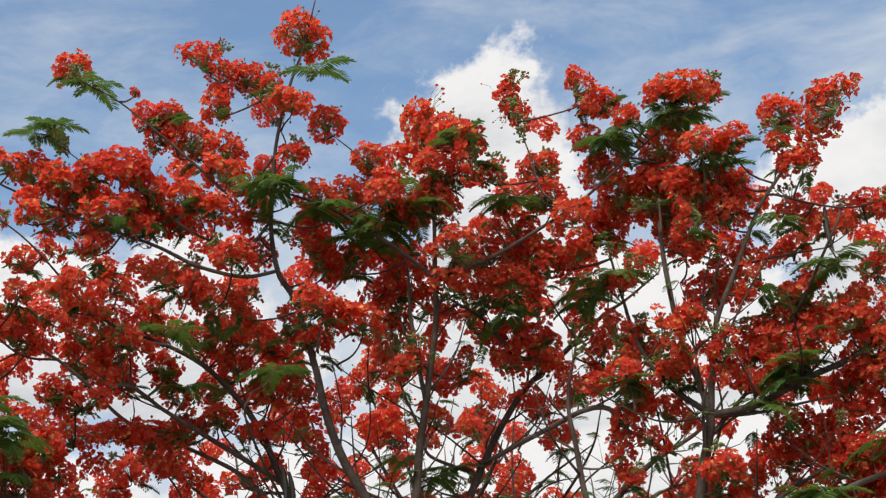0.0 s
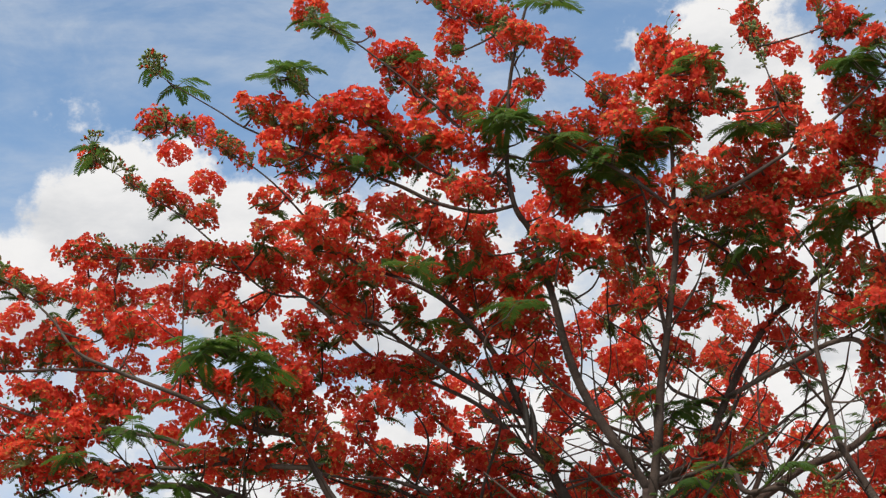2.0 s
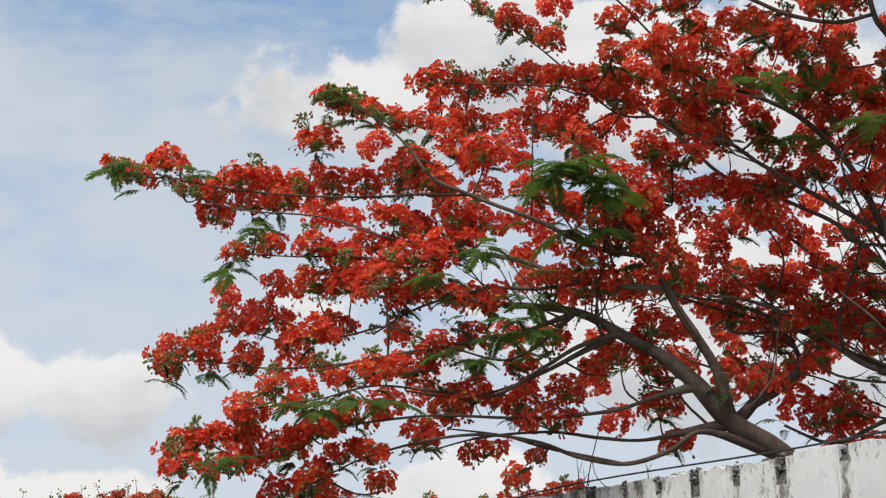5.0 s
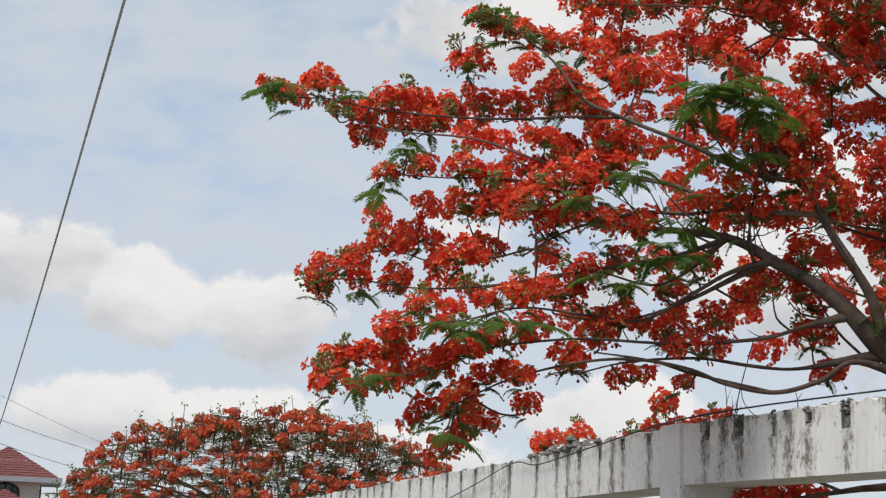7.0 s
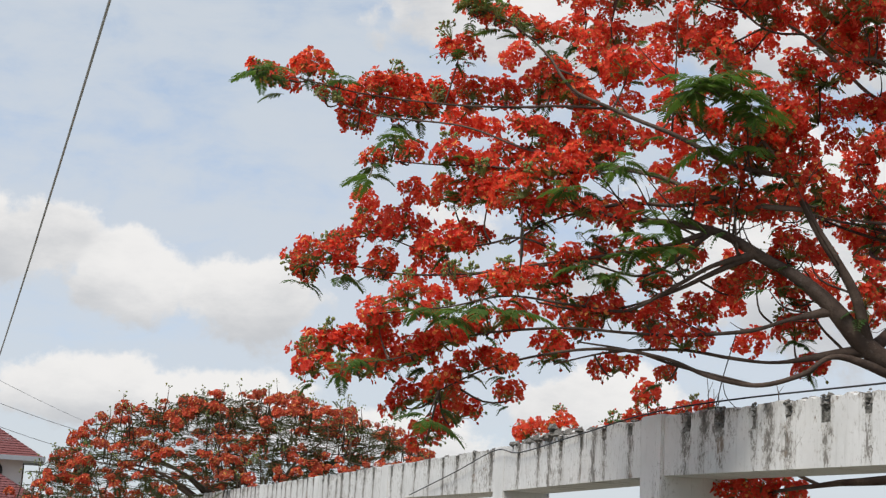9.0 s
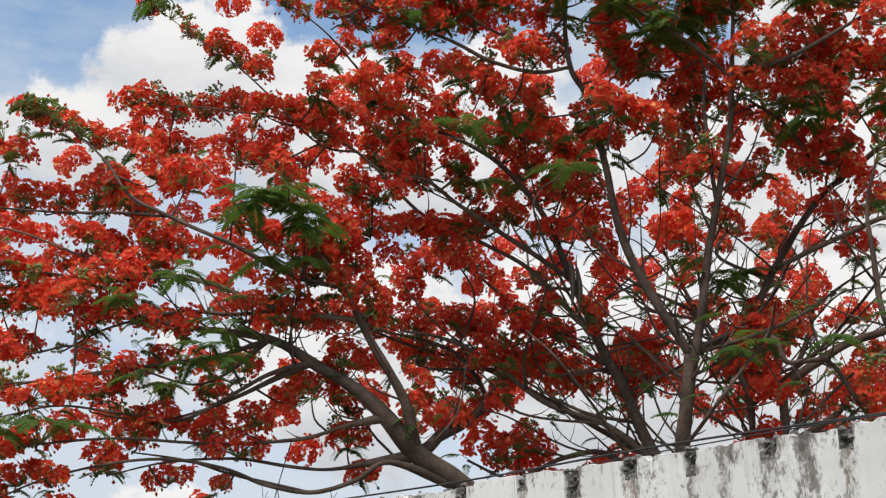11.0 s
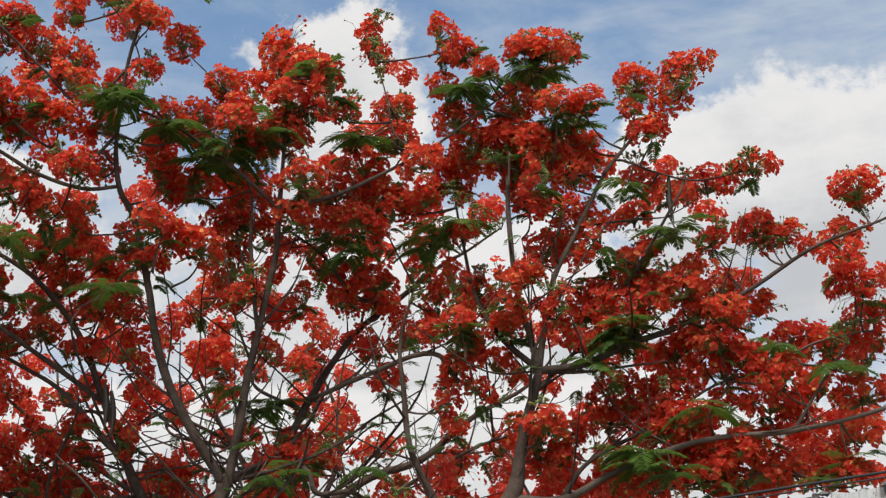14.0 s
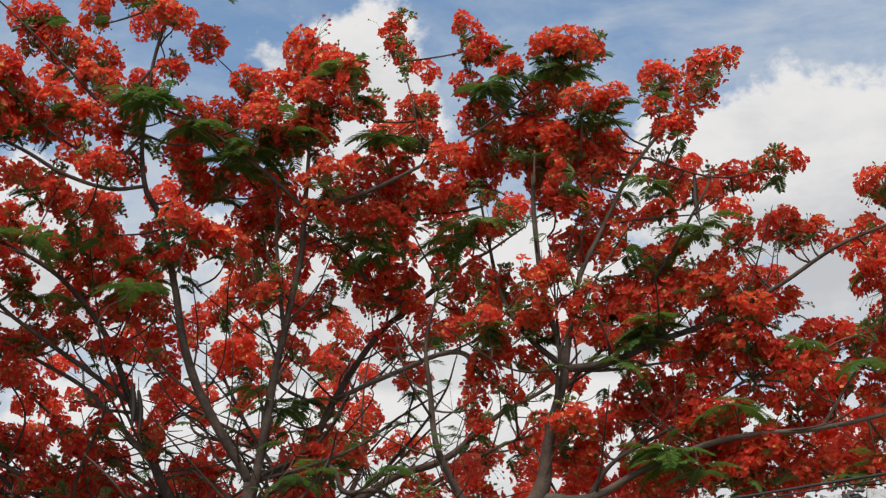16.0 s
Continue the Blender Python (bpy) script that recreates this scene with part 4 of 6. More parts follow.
c_right2 = limb(tree, "limb", [(3.016, 11.871, 4.821, 0.010), (3.338, 11.739, 4.759, 0.016), (3.511, 11.666, 4.926, 0.014), (3.742, 11.570, 5.044, 0.012), (4.116, 11.439, 5.084, 0.007)])
cr3 = limb(tree, "limb", [(1.477, 12.029, 5.043, 0.040), (1.894, 11.990, 4.997, 0.017), (2.319, 11.911, 5.004, 0.013), (2.531, 11.866, 5.016, 0.006)])
k1 = limb(tree, "limb", [(-1.661, 12.913, 1.952, 0.136), (-1.132, 13.970, 2.710, 0.072), (-0.681, 14.497, 3.711, 0.065), (-0.555, 14.802, 4.384, 0.058), (-0.058, 15.010, 4.779, 0.054), (0.555, 15.196, 5.023, 0.047), (1.209, 15.355, 5.548, 0.036), (1.761, 15.400, 5.840, 0.025), (2.118, 15.437, 6.217, 0.014)])
k2 = limb(tree, "limb", [(-1.132, 13.970, 2.710, 0.050), (-0.903, 14.186, 3.901, 0.043), (-0.970, 14.282, 4.370, 0.040), (-1.189, 14.467, 4.825, 0.032), (-1.538, 14.738, 5.449, 0.025), (-1.774, 14.914, 6.068, 0.020), (-1.583, 14.934, 6.439, 0.014)])
k3 = limb(tree, "limb", [(0.707, 12.244, 3.599, 0.074), (0.530, 12.314, 4.036, 0.043), (0.347, 12.342, 4.501, 0.036), (0.312, 12.363, 5.017, 0.029), (0.306, 12.364, 5.432, 0.020), (0.455, 12.378, 5.956, 0.012)])
k4 = limb(tree, "limb", [(-0.681, 14.497, 3.711, 0.045), (-0.098, 14.810, 4.122, 0.043), (0.162, 15.008, 4.554, 0.036), (0.721, 15.088, 4.895, 0.029), (1.161, 15.159, 5.127, 0.022), (1.526, 15.124, 5.217, 0.011)])
k5 = limb(tree, "limb", [(-1.920, 13.081, 4.072, 0.045), (-1.791, 13.703, 4.259, 0.036), (-2.373, 14.023, 4.638, 0.029), (-3.069, 14.198, 5.181, 0.025), (-3.682, 14.159, 5.680, 0.020), (-4.316, 13.982, 5.967, 0.012)])
k6 = limb(tree, "limb", [(-0.555, 14.802, 4.384, 0.040), (-0.270, 15.008, 5.187, 0.029), (-0.363, 15.207, 5.741, 0.022), (-0.642, 15.299, 6.297, 0.014)])
k7 = limb(tree, "limb", [(-3.565, 11.984, 3.453, 0.076), (-3.397, 13.592, 4.129, 0.036), (-3.605, 13.743, 4.612, 0.029), (-4.035, 13.828, 4.881, 0.022), (-4.497, 13.784, 5.014, 0.014), (-5.038, 13.589, 5.177, 0.009)])
k8 = limb(tree, "limb", [(-1.686, 13.112, 3.499, 0.050), (-2.272, 13.838, 3.865, 0.036), (-2.840, 14.033, 4.244, 0.032), (-3.523, 14.076, 4.620, 0.025), (-4.201, 13.986, 4.867, 0.020), (-4.747, 13.803, 5.092, 0.013)])
k9 = limb(tree, "limb", [(1.577, 12.076, 3.941, 0.035), (1.799, 12.145, 3.724, 0.022), (2.287, 12.100, 3.923, 0.018), (2.839, 11.978, 4.004, 0.014), (3.454, 11.812, 4.020, 0.009)])
m1 = limb(tree, "limb", [(-3.565, 11.984, 3.453, 0.076), (-4.190, 11.810, 3.326, 0.022), (-4.614, 11.647, 3.348, 0.019), (-4.998, 11.374, 3.392, 0.016), (-5.493, 11.115, 3.347, 0.012), (-5.897, 10.878, 3.225, 0.007)])
m2 = limb(tree, "limb", [(-4.375, 11.573, 3.104, 0.017), (-4.980, 11.338, 3.254, 0.016), (-5.308, 11.162, 3.361, 0.013), (-5.716, 10.931, 3.416, 0.009)])
m3 = limb(tree, "limb", [(-4.727, 11.428, 4.403, 0.033), (-5.240, 11.217, 4.013, 0.014), (-5.739, 10.942, 4.120, 0.012), (-6.236, 10.660, 4.031, 0.009), (-6.652, 10.424, 3.919, 0.006)])
m4 = limb(tree, "limb", [(-4.360, 11.578, 4.232, 0.043), (-5.137, 11.222, 3.815, 0.016), (-5.587, 10.977, 3.680, 0.013), (-6.003, 10.750, 3.739, 0.009)])
low1 = limb(tree, "limb", [(-2.551, 12.569, 2.506, 0.093), (-4.206, 12.653, 2.371, 0.029), (-4.909, 13.036, 2.272, 0.022), (-5.386, 13.276, 2.181, 0.014)])
low2 = limb(tree, "limb", [(-4.206, 12.653, 2.371, 0.020), (-5.047, 12.982, 2.684, 0.022), (-5.887, 13.496, 2.877, 0.017), (-6.767, 14.189, 2.882, 0.013), (-7.610, 14.658, 2.799, 0.007)])
inner_branches(84)
flower_heads([(-5.75, 10.99, 4.59, 0.33), (-5.60, 11.23, 4.58, 0.29), (-4.43, 11.69, 4.05, 0.34), (-4.30, 12.04, 3.99, 0.34), (-5.35, 11.11, 4.54, 0.28), (-4.17, 11.77, 4.28, 0.43), (-4.24, 11.64, 5.53, 0.43), (-4.30, 11.53, 5.17, 0.38), (-4.61, 11.71, 5.34, 0.39), (-4.48, 11.18, 5.79, 0.37), (-4.15, 11.64, 5.31, 0.38), (-3.95, 11.91, 4.84, 0.39), (-3.59, 11.97, 3.81, 0.29), (-3.62, 12.23, 4.10, 0.29), (-4.12, 11.92, 5.19, 0.29), (-4.05, 11.46, 4.83, 0.28), (-7.17, 10.57, 2.93, 0.34), (-6.70, 10.39, 2.95, 0.38), (-6.83, 10.79, 2.80, 0.39), (-7.01, 10.63, 2.59, 0.29)])
flower_heads([(-6.60, 10.65, 3.22, 0.34), (-6.23, 10.61, 3.20, 0.28), (-6.44, 11.07, 3.02, 0.25), (-5.95, 10.97, 3.38, 0.38), (-4.12, 12.15, 3.33, 0.30), (-7.65, 9.92, 3.30, 0.34), (-7.54, 10.04, 3.37, 0.29), (-7.51, 9.65, 3.07, 0.28), (-7.38, 10.17, 3.13, 0.34), (-7.29, 10.46, 3.26, 0.39), (-6.88, 10.30, 3.28, 0.38), (-6.60, 10.37, 3.42, 0.43), (-6.38, 10.57, 3.54, 0.38), (-5.25, 11.36, 3.65, 0.38), (-4.94, 11.35, 3.49, 0.38), (-4.87, 11.53, 3.75, 0.34), (-4.27, 12.17, 3.67, 0.30), (-6.84, 10.02, 3.75, 0.23), (-6.55, 10.68, 3.89, 0.29), (-6.17, 10.48, 3.87, 0.33)])
flower_heads([(-6.08, 10.90, 3.95, 0.34), (-7.20, 10.14, 3.56, 0.43), (-5.53, 11.06, 3.71, 0.38), (-8.13, 10.21, 4.03, 0.25), (-7.77, 10.35, 4.10, 0.25), (-7.50, 10.54, 4.10, 0.35), (-5.66, 11.34, 4.26, 0.29), (-7.42, 10.73, 4.55, 0.35), (-7.54, 10.40, 4.40, 0.35), (-8.07, 10.64, 4.37, 0.33), (-7.88, 10.03, 4.15, 0.34), (-6.86, 10.60, 4.29, 0.39), (-6.95, 11.10, 4.45, 0.30), (-7.18, 10.67, 4.24, 0.25), (-6.76, 10.67, 6.48, 0.27), (-6.71, 10.99, 6.50, 0.30), (-6.43, 11.03, 6.38, 0.29), (-6.32, 11.21, 6.39, 0.20), (-5.88, 11.44, 6.09, 0.45), (-5.50, 11.26, 5.92, 0.39)])
flower_heads([(-6.15, 11.17, 5.94, 0.39), (-6.00, 11.22, 5.72, 0.39), (-5.55, 11.36, 5.32, 0.39), (-5.11, 11.37, 5.58, 0.29), (-4.88, 11.60, 5.45, 0.39), (-4.41, 11.75, 5.06, 0.34), (-4.57, 11.30, 4.84, 0.28), (-7.05, 10.89, 6.19, 0.35), (-8.52, 10.52, 6.11, 0.39), (-8.29, 10.71, 5.85, 0.31), (-8.19, 10.84, 5.87, 0.31), (-7.76, 10.67, 5.87, 0.36), (-7.68, 11.06, 5.92, 0.36), (-7.40, 11.16, 5.88, 0.36), (-7.02, 11.14, 5.84, 0.35), (-6.81, 11.39, 5.88, 0.36), (-7.42, 10.92, 5.67, 0.31), (-6.38, 11.28, 5.85, 0.40), (-5.78, 11.25, 5.38, 0.39), (-9.09, 10.50, 6.15, 0.27)])
flower_heads([(-8.83, 10.52, 6.02, 0.26), (-8.19, 10.86, 5.63, 0.31), (-7.69, 10.78, 5.65, 0.31), (-6.26, 10.97, 5.37, 0.34), (-6.25, 11.38, 5.37, 0.35), (-5.77, 11.13, 5.08, 0.39), (-4.84, 11.20, 4.68, 0.33), (-6.60, 11.16, 5.20, 0.35), (-4.74, 11.70, 4.66, 0.34), (-4.46, 11.52, 4.64, 0.38), (-7.63, 10.46, 5.10, 0.22), (-7.52, 10.87, 5.25, 0.28), (-7.44, 10.87, 4.89, 0.23), (-6.91, 10.64, 5.11, 0.29), (-7.01, 10.90, 4.82, 0.40), (-6.59, 10.79, 4.75, 0.44), (-6.24, 10.77, 4.75, 0.43), (-5.97, 10.87, 4.95, 0.43), (-6.72, 10.89, 5.05, 0.35), (-6.12, 10.95, 4.63, 0.39)])
flower_heads([(-3.47, 13.09, 6.88, 0.47), (-2.82, 12.93, 6.67, 0.46), (-2.49, 13.19, 6.66, 0.42), (-2.38, 13.42, 6.49, 0.42), (-3.85, 12.48, 6.71, 0.40), (-3.35, 12.60, 6.29, 0.35), (-3.05, 13.34, 6.26, 0.42), (-2.76, 13.08, 6.37, 0.36), (-2.50, 13.04, 6.04, 0.41), (-2.16, 12.98, 6.03, 0.31), (-4.19, 12.87, 6.80, 0.42), (-2.74, 13.42, 6.80, 0.37), (-2.34, 12.86, 6.14, 0.35), (-2.55, 12.89, 5.64, 0.30), (-2.00, 13.27, 4.14, 0.36), (-2.08, 13.02, 5.48, 0.30), (-2.19, 12.96, 4.82, 0.28), (-3.50, 12.80, 7.00, 0.25), (-2.98, 12.84, 6.59, 0.30), (-3.92, 12.71, 6.34, 0.41)])
flower_heads([(-4.16, 11.97, 5.98, 0.34), (-4.17, 12.46, 5.70, 0.46), (-3.97, 12.11, 5.89, 0.39), (-3.22, 12.82, 5.71, 0.36), (-3.34, 12.80, 6.09, 0.30), (-3.71, 12.46, 6.17, 0.30), (-2.92, 12.78, 5.79, 0.35), (-4.66, 13.12, 7.17, 0.43), (-4.70, 12.47, 6.71, 0.36), (-4.25, 13.08, 6.57, 0.53), (-3.61, 13.10, 5.70, 0.53), (-6.33, 11.94, 7.02, 0.39), (-6.24, 12.50, 7.11, 0.32), (-5.89, 12.44, 7.06, 0.32), (-5.62, 12.52, 7.13, 0.37), (-4.75, 12.63, 6.93, 0.36), (-6.29, 11.86, 6.60, 0.36), (-6.21, 12.43, 6.69, 0.37), (-5.56, 12.65, 6.65, 0.43), (-2.64, 13.16, 5.01, 0.31)])
flower_heads([(-3.97, 12.99, 5.87, 0.31), (-4.60, 12.18, 7.04, 0.30), (-6.32, 11.99, 8.08, 0.26), (-5.95, 12.12, 7.78, 0.18), (-5.69, 12.22, 7.65, 0.29), (-5.51, 12.38, 7.55, 0.31), (-5.22, 12.20, 7.31, 0.28), (-5.08, 12.00, 6.85, 0.35), (-4.99, 12.48, 6.98, 0.36), (-5.15, 12.54, 6.49, 0.47), (-4.07, 12.03, 6.88, 0.44), (-3.81, 12.65, 7.17, 0.36), (-4.58, 12.24, 7.40, 0.30), (-4.35, 12.38, 7.55, 0.25), (-3.60, 12.35, 6.46, 0.30), (-5.49, 11.68, 8.15, 0.35), (-5.14, 11.52, 7.99, 0.19), (-4.82, 11.84, 7.83, 0.34), (-4.19, 12.52, 7.32, 0.18), (-3.89, 12.58, 7.35, 0.25)])
flower_heads([(-3.70, 13.75, 5.05, 0.44), (-3.17, 13.50, 4.50, 0.43), (-3.41, 13.77, 4.88, 0.44), (-3.00, 13.61, 4.54, 0.48), (-4.14, 13.83, 5.05, 0.33), (-3.06, 13.62, 3.79, 0.38), (-3.32, 13.82, 3.68, 0.33), (-1.69, 11.74, 9.09, 0.53), (-1.82, 11.95, 6.13, 0.33), (-4.27, 11.05, 7.78, 0.27), (-4.08, 11.15, 7.69, 0.41), (-3.81, 11.10, 7.57, 0.41), (-3.72, 11.45, 7.50, 0.42), (-3.33, 11.13, 7.19, 0.40), (-3.93, 11.29, 7.29, 0.32), (-4.04, 10.91, 7.19, 0.27), (-3.00, 11.51, 6.71, 0.37), (-2.71, 11.75, 6.55, 0.42), (-1.69, 11.56, 6.29, 0.41), (-1.72, 12.08, 6.87, 0.28)])
flower_heads([(-3.58, 11.28, 7.00, 0.32), (-2.96, 12.07, 6.94, 0.29), (-2.49, 11.99, 6.50, 0.28), (-2.10, 12.29, 6.43, 0.29), (-3.54, 11.13, 7.66, 0.36), (-3.27, 11.15, 7.65, 0.40), (-3.13, 11.36, 7.54, 0.41), (-3.16, 11.62, 7.33, 0.37), (-2.81, 11.47, 7.43, 0.41), (-2.95, 11.78, 7.32, 0.38), (-2.41, 11.36, 6.78, 0.36), (-2.27, 11.94, 7.01, 0.28), (-2.24, 11.83, 7.38, 0.32), (-3.79, 11.34, 8.83, 0.37), (-3.28, 11.58, 8.64, 0.11), (-3.02, 11.80, 8.47, 0.31), (-2.49, 11.74, 7.97, 0.42), (-2.83, 11.84, 8.16, 0.42), (-2.57, 11.50, 7.30, 0.41), (-2.46, 11.52, 7.63, 0.41)])
flower_heads([(-3.13, 11.85, 8.28, 0.28), (-2.61, 11.78, 8.96, 0.44), (-2.31, 11.95, 8.84, 0.38), (-2.55, 11.76, 8.46, 0.33), (-1.81, 11.41, 8.21, 0.38), (-1.83, 11.51, 7.73, 0.27), (-2.02, 11.54, 8.53, 0.22), (-1.60, 12.15, 8.36, 0.40), (-1.22, 11.88, 7.76, 0.35), (-1.02, 11.76, 7.47, 0.32), (-0.70, 11.98, 8.06, 0.56), (-0.60, 11.77, 7.53, 0.46), (-1.42, 12.04, 7.52, 0.38), (-1.07, 11.62, 7.25, 0.36), (-1.77, 12.03, 7.03, 0.38), (-0.65, 11.93, 7.26, 0.46), (-1.78, 12.04, 7.39, 0.23), (-1.70, 11.77, 7.41, 0.37), (-1.36, 12.20, 7.27, 0.33), (-1.48, 12.11, 6.90, 0.38)])
flower_heads([(-0.97, 11.91, 7.16, 0.32), (1.02, 12.03, 8.12, 0.33), (1.16, 11.59, 7.71, 0.27), (0.79, 12.09, 7.80, 0.28), (1.70, 11.51, 7.84, 0.45), (1.44, 11.88, 7.48, 0.42), (1.73, 11.49, 7.29, 0.36), (0.54, 11.77, 6.91, 0.37), (-0.53, 11.76, 6.79, 0.37), (-0.25, 12.15, 6.80, 0.42), (0.04, 12.26, 7.09, 0.47), (0.16, 12.26, 6.79, 0.38), (-0.57, 11.87, 6.46, 0.37), (0.40, 12.34, 6.73, 0.29), (1.50, 11.56, 7.90, 0.36), (1.97, 11.94, 8.03, 0.23), (0.89, 12.06, 7.43, 0.42), (-0.06, 12.12, 6.50, 0.42), (0.21, 12.22, 6.57, 0.38), (-0.42, 11.98, 7.96, 0.51)])
flower_heads([(-0.28, 11.59, 7.56, 0.40), (-0.11, 11.78, 7.40, 0.27), (0.14, 12.22, 8.35, 0.43), (0.34, 12.27, 7.63, 0.43), (0.33, 12.19, 7.31, 0.43), (0.82, 11.90, 8.17, 0.37), (-1.39, 11.79, 6.17, 0.41), (-0.99, 12.46, 6.98, 0.39), (-1.17, 12.44, 6.16, 0.48), (-1.06, 12.05, 5.80, 0.42), (-0.87, 12.31, 5.39, 0.29), (-1.14, 12.35, 6.49, 0.38), (-0.56, 12.40, 5.87, 0.24), (-0.66, 13.12, 4.76, 0.40), (0.02, 13.48, 5.69, 0.26), (-0.85, 12.69, 4.51, 0.29), (-0.65, 12.69, 4.50, 0.39), (0.20, 12.24, 3.85, 0.28), (0.02, 12.78, 3.96, 0.34), (0.15, 12.53, 3.76, 0.29)])
flower_heads([(-0.46, 12.95, 4.54, 0.35), (0.59, 12.24, 5.48, 0.28), (0.78, 12.29, 5.16, 0.29), (0.20, 12.93, 5.27, 0.30), (0.69, 12.35, 4.89, 0.29), (0.96, 12.19, 4.92, 0.24), (-1.15, 12.25, 6.69, 0.43), (-0.83, 12.51, 6.53, 0.34), (-0.15, 12.97, 6.26, 0.45), (0.11, 12.65, 6.11, 0.39), (0.14, 13.15, 6.06, 0.41), (-0.29, 12.68, 6.62, 0.29), (-0.46, 12.93, 6.44, 0.30), (-0.21, 12.57, 5.91, 0.29), (1.47, 11.90, 4.52, 0.37), (1.44, 12.56, 4.48, 0.34), (1.29, 12.14, 7.14, 0.57), (1.52, 11.82, 7.07, 0.55), (1.23, 11.81, 5.66, 0.37), (1.41, 11.87, 5.86, 0.32)])
flower_heads([(1.36, 11.99, 6.82, 0.33), (1.52, 12.23, 6.64, 0.38), (1.98, 11.50, 7.29, 0.36), (2.57, 11.98, 7.74, 0.40), (2.84, 11.44, 7.46, 0.50), (2.55, 11.53, 7.03, 0.37), (2.29, 12.18, 5.91, 0.43), (2.03, 12.35, 5.74, 0.39), (1.57, 12.04, 6.12, 0.38), (1.86, 12.14, 6.33, 0.43), (2.41, 11.59, 7.26, 0.23), (2.09, 11.96, 7.12, 0.19), (1.63, 11.86, 5.53, 0.32), (1.88, 12.25, 5.50, 0.38), (3.08, 11.88, 6.65, 0.43), (2.50, 11.87, 6.70, 0.33), (3.36, 11.40, 6.59, 0.32), (1.79, 12.01, 7.12, 0.47), (1.55, 11.71, 6.68, 0.50), (1.02, 12.04, 7.13, 0.42)])
flower_heads([(2.03, 12.24, 7.19, 0.29), (1.88, 11.80, 6.72, 0.37), (2.45, 12.20, 6.49, 0.29), (3.09, 11.99, 6.15, 0.29), (2.39, 11.84, 5.93, 0.37), (2.01, 11.92, 6.17, 0.37), (2.74, 11.69, 6.47, 0.28), (0.56, 12.16, 6.69, 0.33), (0.84, 12.18, 5.85, 0.38), (0.82, 11.97, 5.47, 0.37), (1.21, 12.03, 5.43, 0.37), (0.91, 12.09, 6.34, 0.33), (0.93, 12.36, 7.00, 0.38), (0.72, 12.35, 7.00, 0.29), (1.07, 12.43, 5.86, 0.34), (1.16, 12.36, 5.20, 0.38), (0.90, 12.19, 5.34, 0.28), (2.29, 11.94, 5.57, 0.52), (2.56, 12.28, 5.75, 0.39), (2.14, 11.94, 5.33, 0.38)])
flower_heads([(2.67, 11.64, 5.56, 0.37), (2.79, 11.78, 5.39, 0.33), (2.89, 12.17, 5.31, 0.34), (4.33, 11.63, 6.44, 0.48), (4.11, 11.80, 6.04, 0.39), (3.42, 11.78, 6.16, 0.43), (3.63, 11.67, 6.06, 0.33), (2.75, 11.70, 5.74, 0.32), (3.04, 11.93, 5.65, 0.38), (3.39, 12.00, 5.51, 0.38), (4.03, 11.25, 5.67, 0.28), (3.04, 11.68, 5.36, 0.42), (1.86, 12.07, 5.28, 0.28), (2.48, 12.06, 4.44, 0.38), (2.85, 12.27, 4.32, 0.39), (2.98, 11.85, 4.25, 0.38), (4.15, 11.84, 4.66, 0.39), (4.03, 11.67, 4.28, 0.38), (3.83, 11.87, 4.15, 0.38), (3.87, 11.38, 3.89, 0.32)])
flower_heads([(3.23, 12.00, 4.36, 0.34), (2.31, 12.23, 4.80, 0.43), (2.52, 12.11, 4.73, 0.43), (2.69, 11.96, 4.53, 0.38), (2.07, 12.38, 4.67, 0.34), (1.67, 12.46, 4.39, 0.34), (2.98, 11.74, 5.13, 0.42), (3.21, 11.79, 4.99, 0.38), (3.07, 12.39, 4.71, 0.44), (1.71, 12.40, 4.53, 0.29), (3.05, 11.94, 4.94, 0.38), (3.60, 12.03, 4.60, 0.39), (4.16, 11.72, 4.92, 0.38), (3.79, 11.89, 4.74, 0.39), (3.36, 11.85, 4.61, 0.38), (4.12, 11.34, 5.45, 0.42), (4.25, 11.54, 5.26, 0.38), (3.70, 12.00, 5.23, 0.39), (3.95, 11.89, 5.14, 0.39), (3.40, 11.54, 4.76, 0.37)])
flower_heads([(2.70, 12.28, 5.21, 0.44), (2.09, 12.25, 4.91, 0.33), (0.08, 15.23, 5.16, 0.41), (0.92, 15.18, 5.32, 0.29), (-0.50, 15.23, 4.46, 0.35), (-1.75, 15.06, 6.82, 0.47), (-1.52, 14.92, 6.37, 0.46), (-2.04, 14.77, 6.39, 0.40), (-1.52, 15.26, 6.14, 0.36), (-1.09, 14.44, 4.52, 0.45), (-0.82, 14.68, 4.55, 0.40), (-1.66, 15.00, 6.15, 0.35), (-2.01, 15.22, 5.61, 0.29), (-1.17, 14.84, 5.94, 0.29), (-1.43, 14.73, 5.20, 0.26), (0.40, 12.71, 5.60, 0.39), (0.66, 12.71, 5.95, 0.30), (0.73, 12.77, 4.12, 0.39), (0.50, 12.54, 3.93, 0.34), (0.94, 15.60, 5.06, 0.48)])
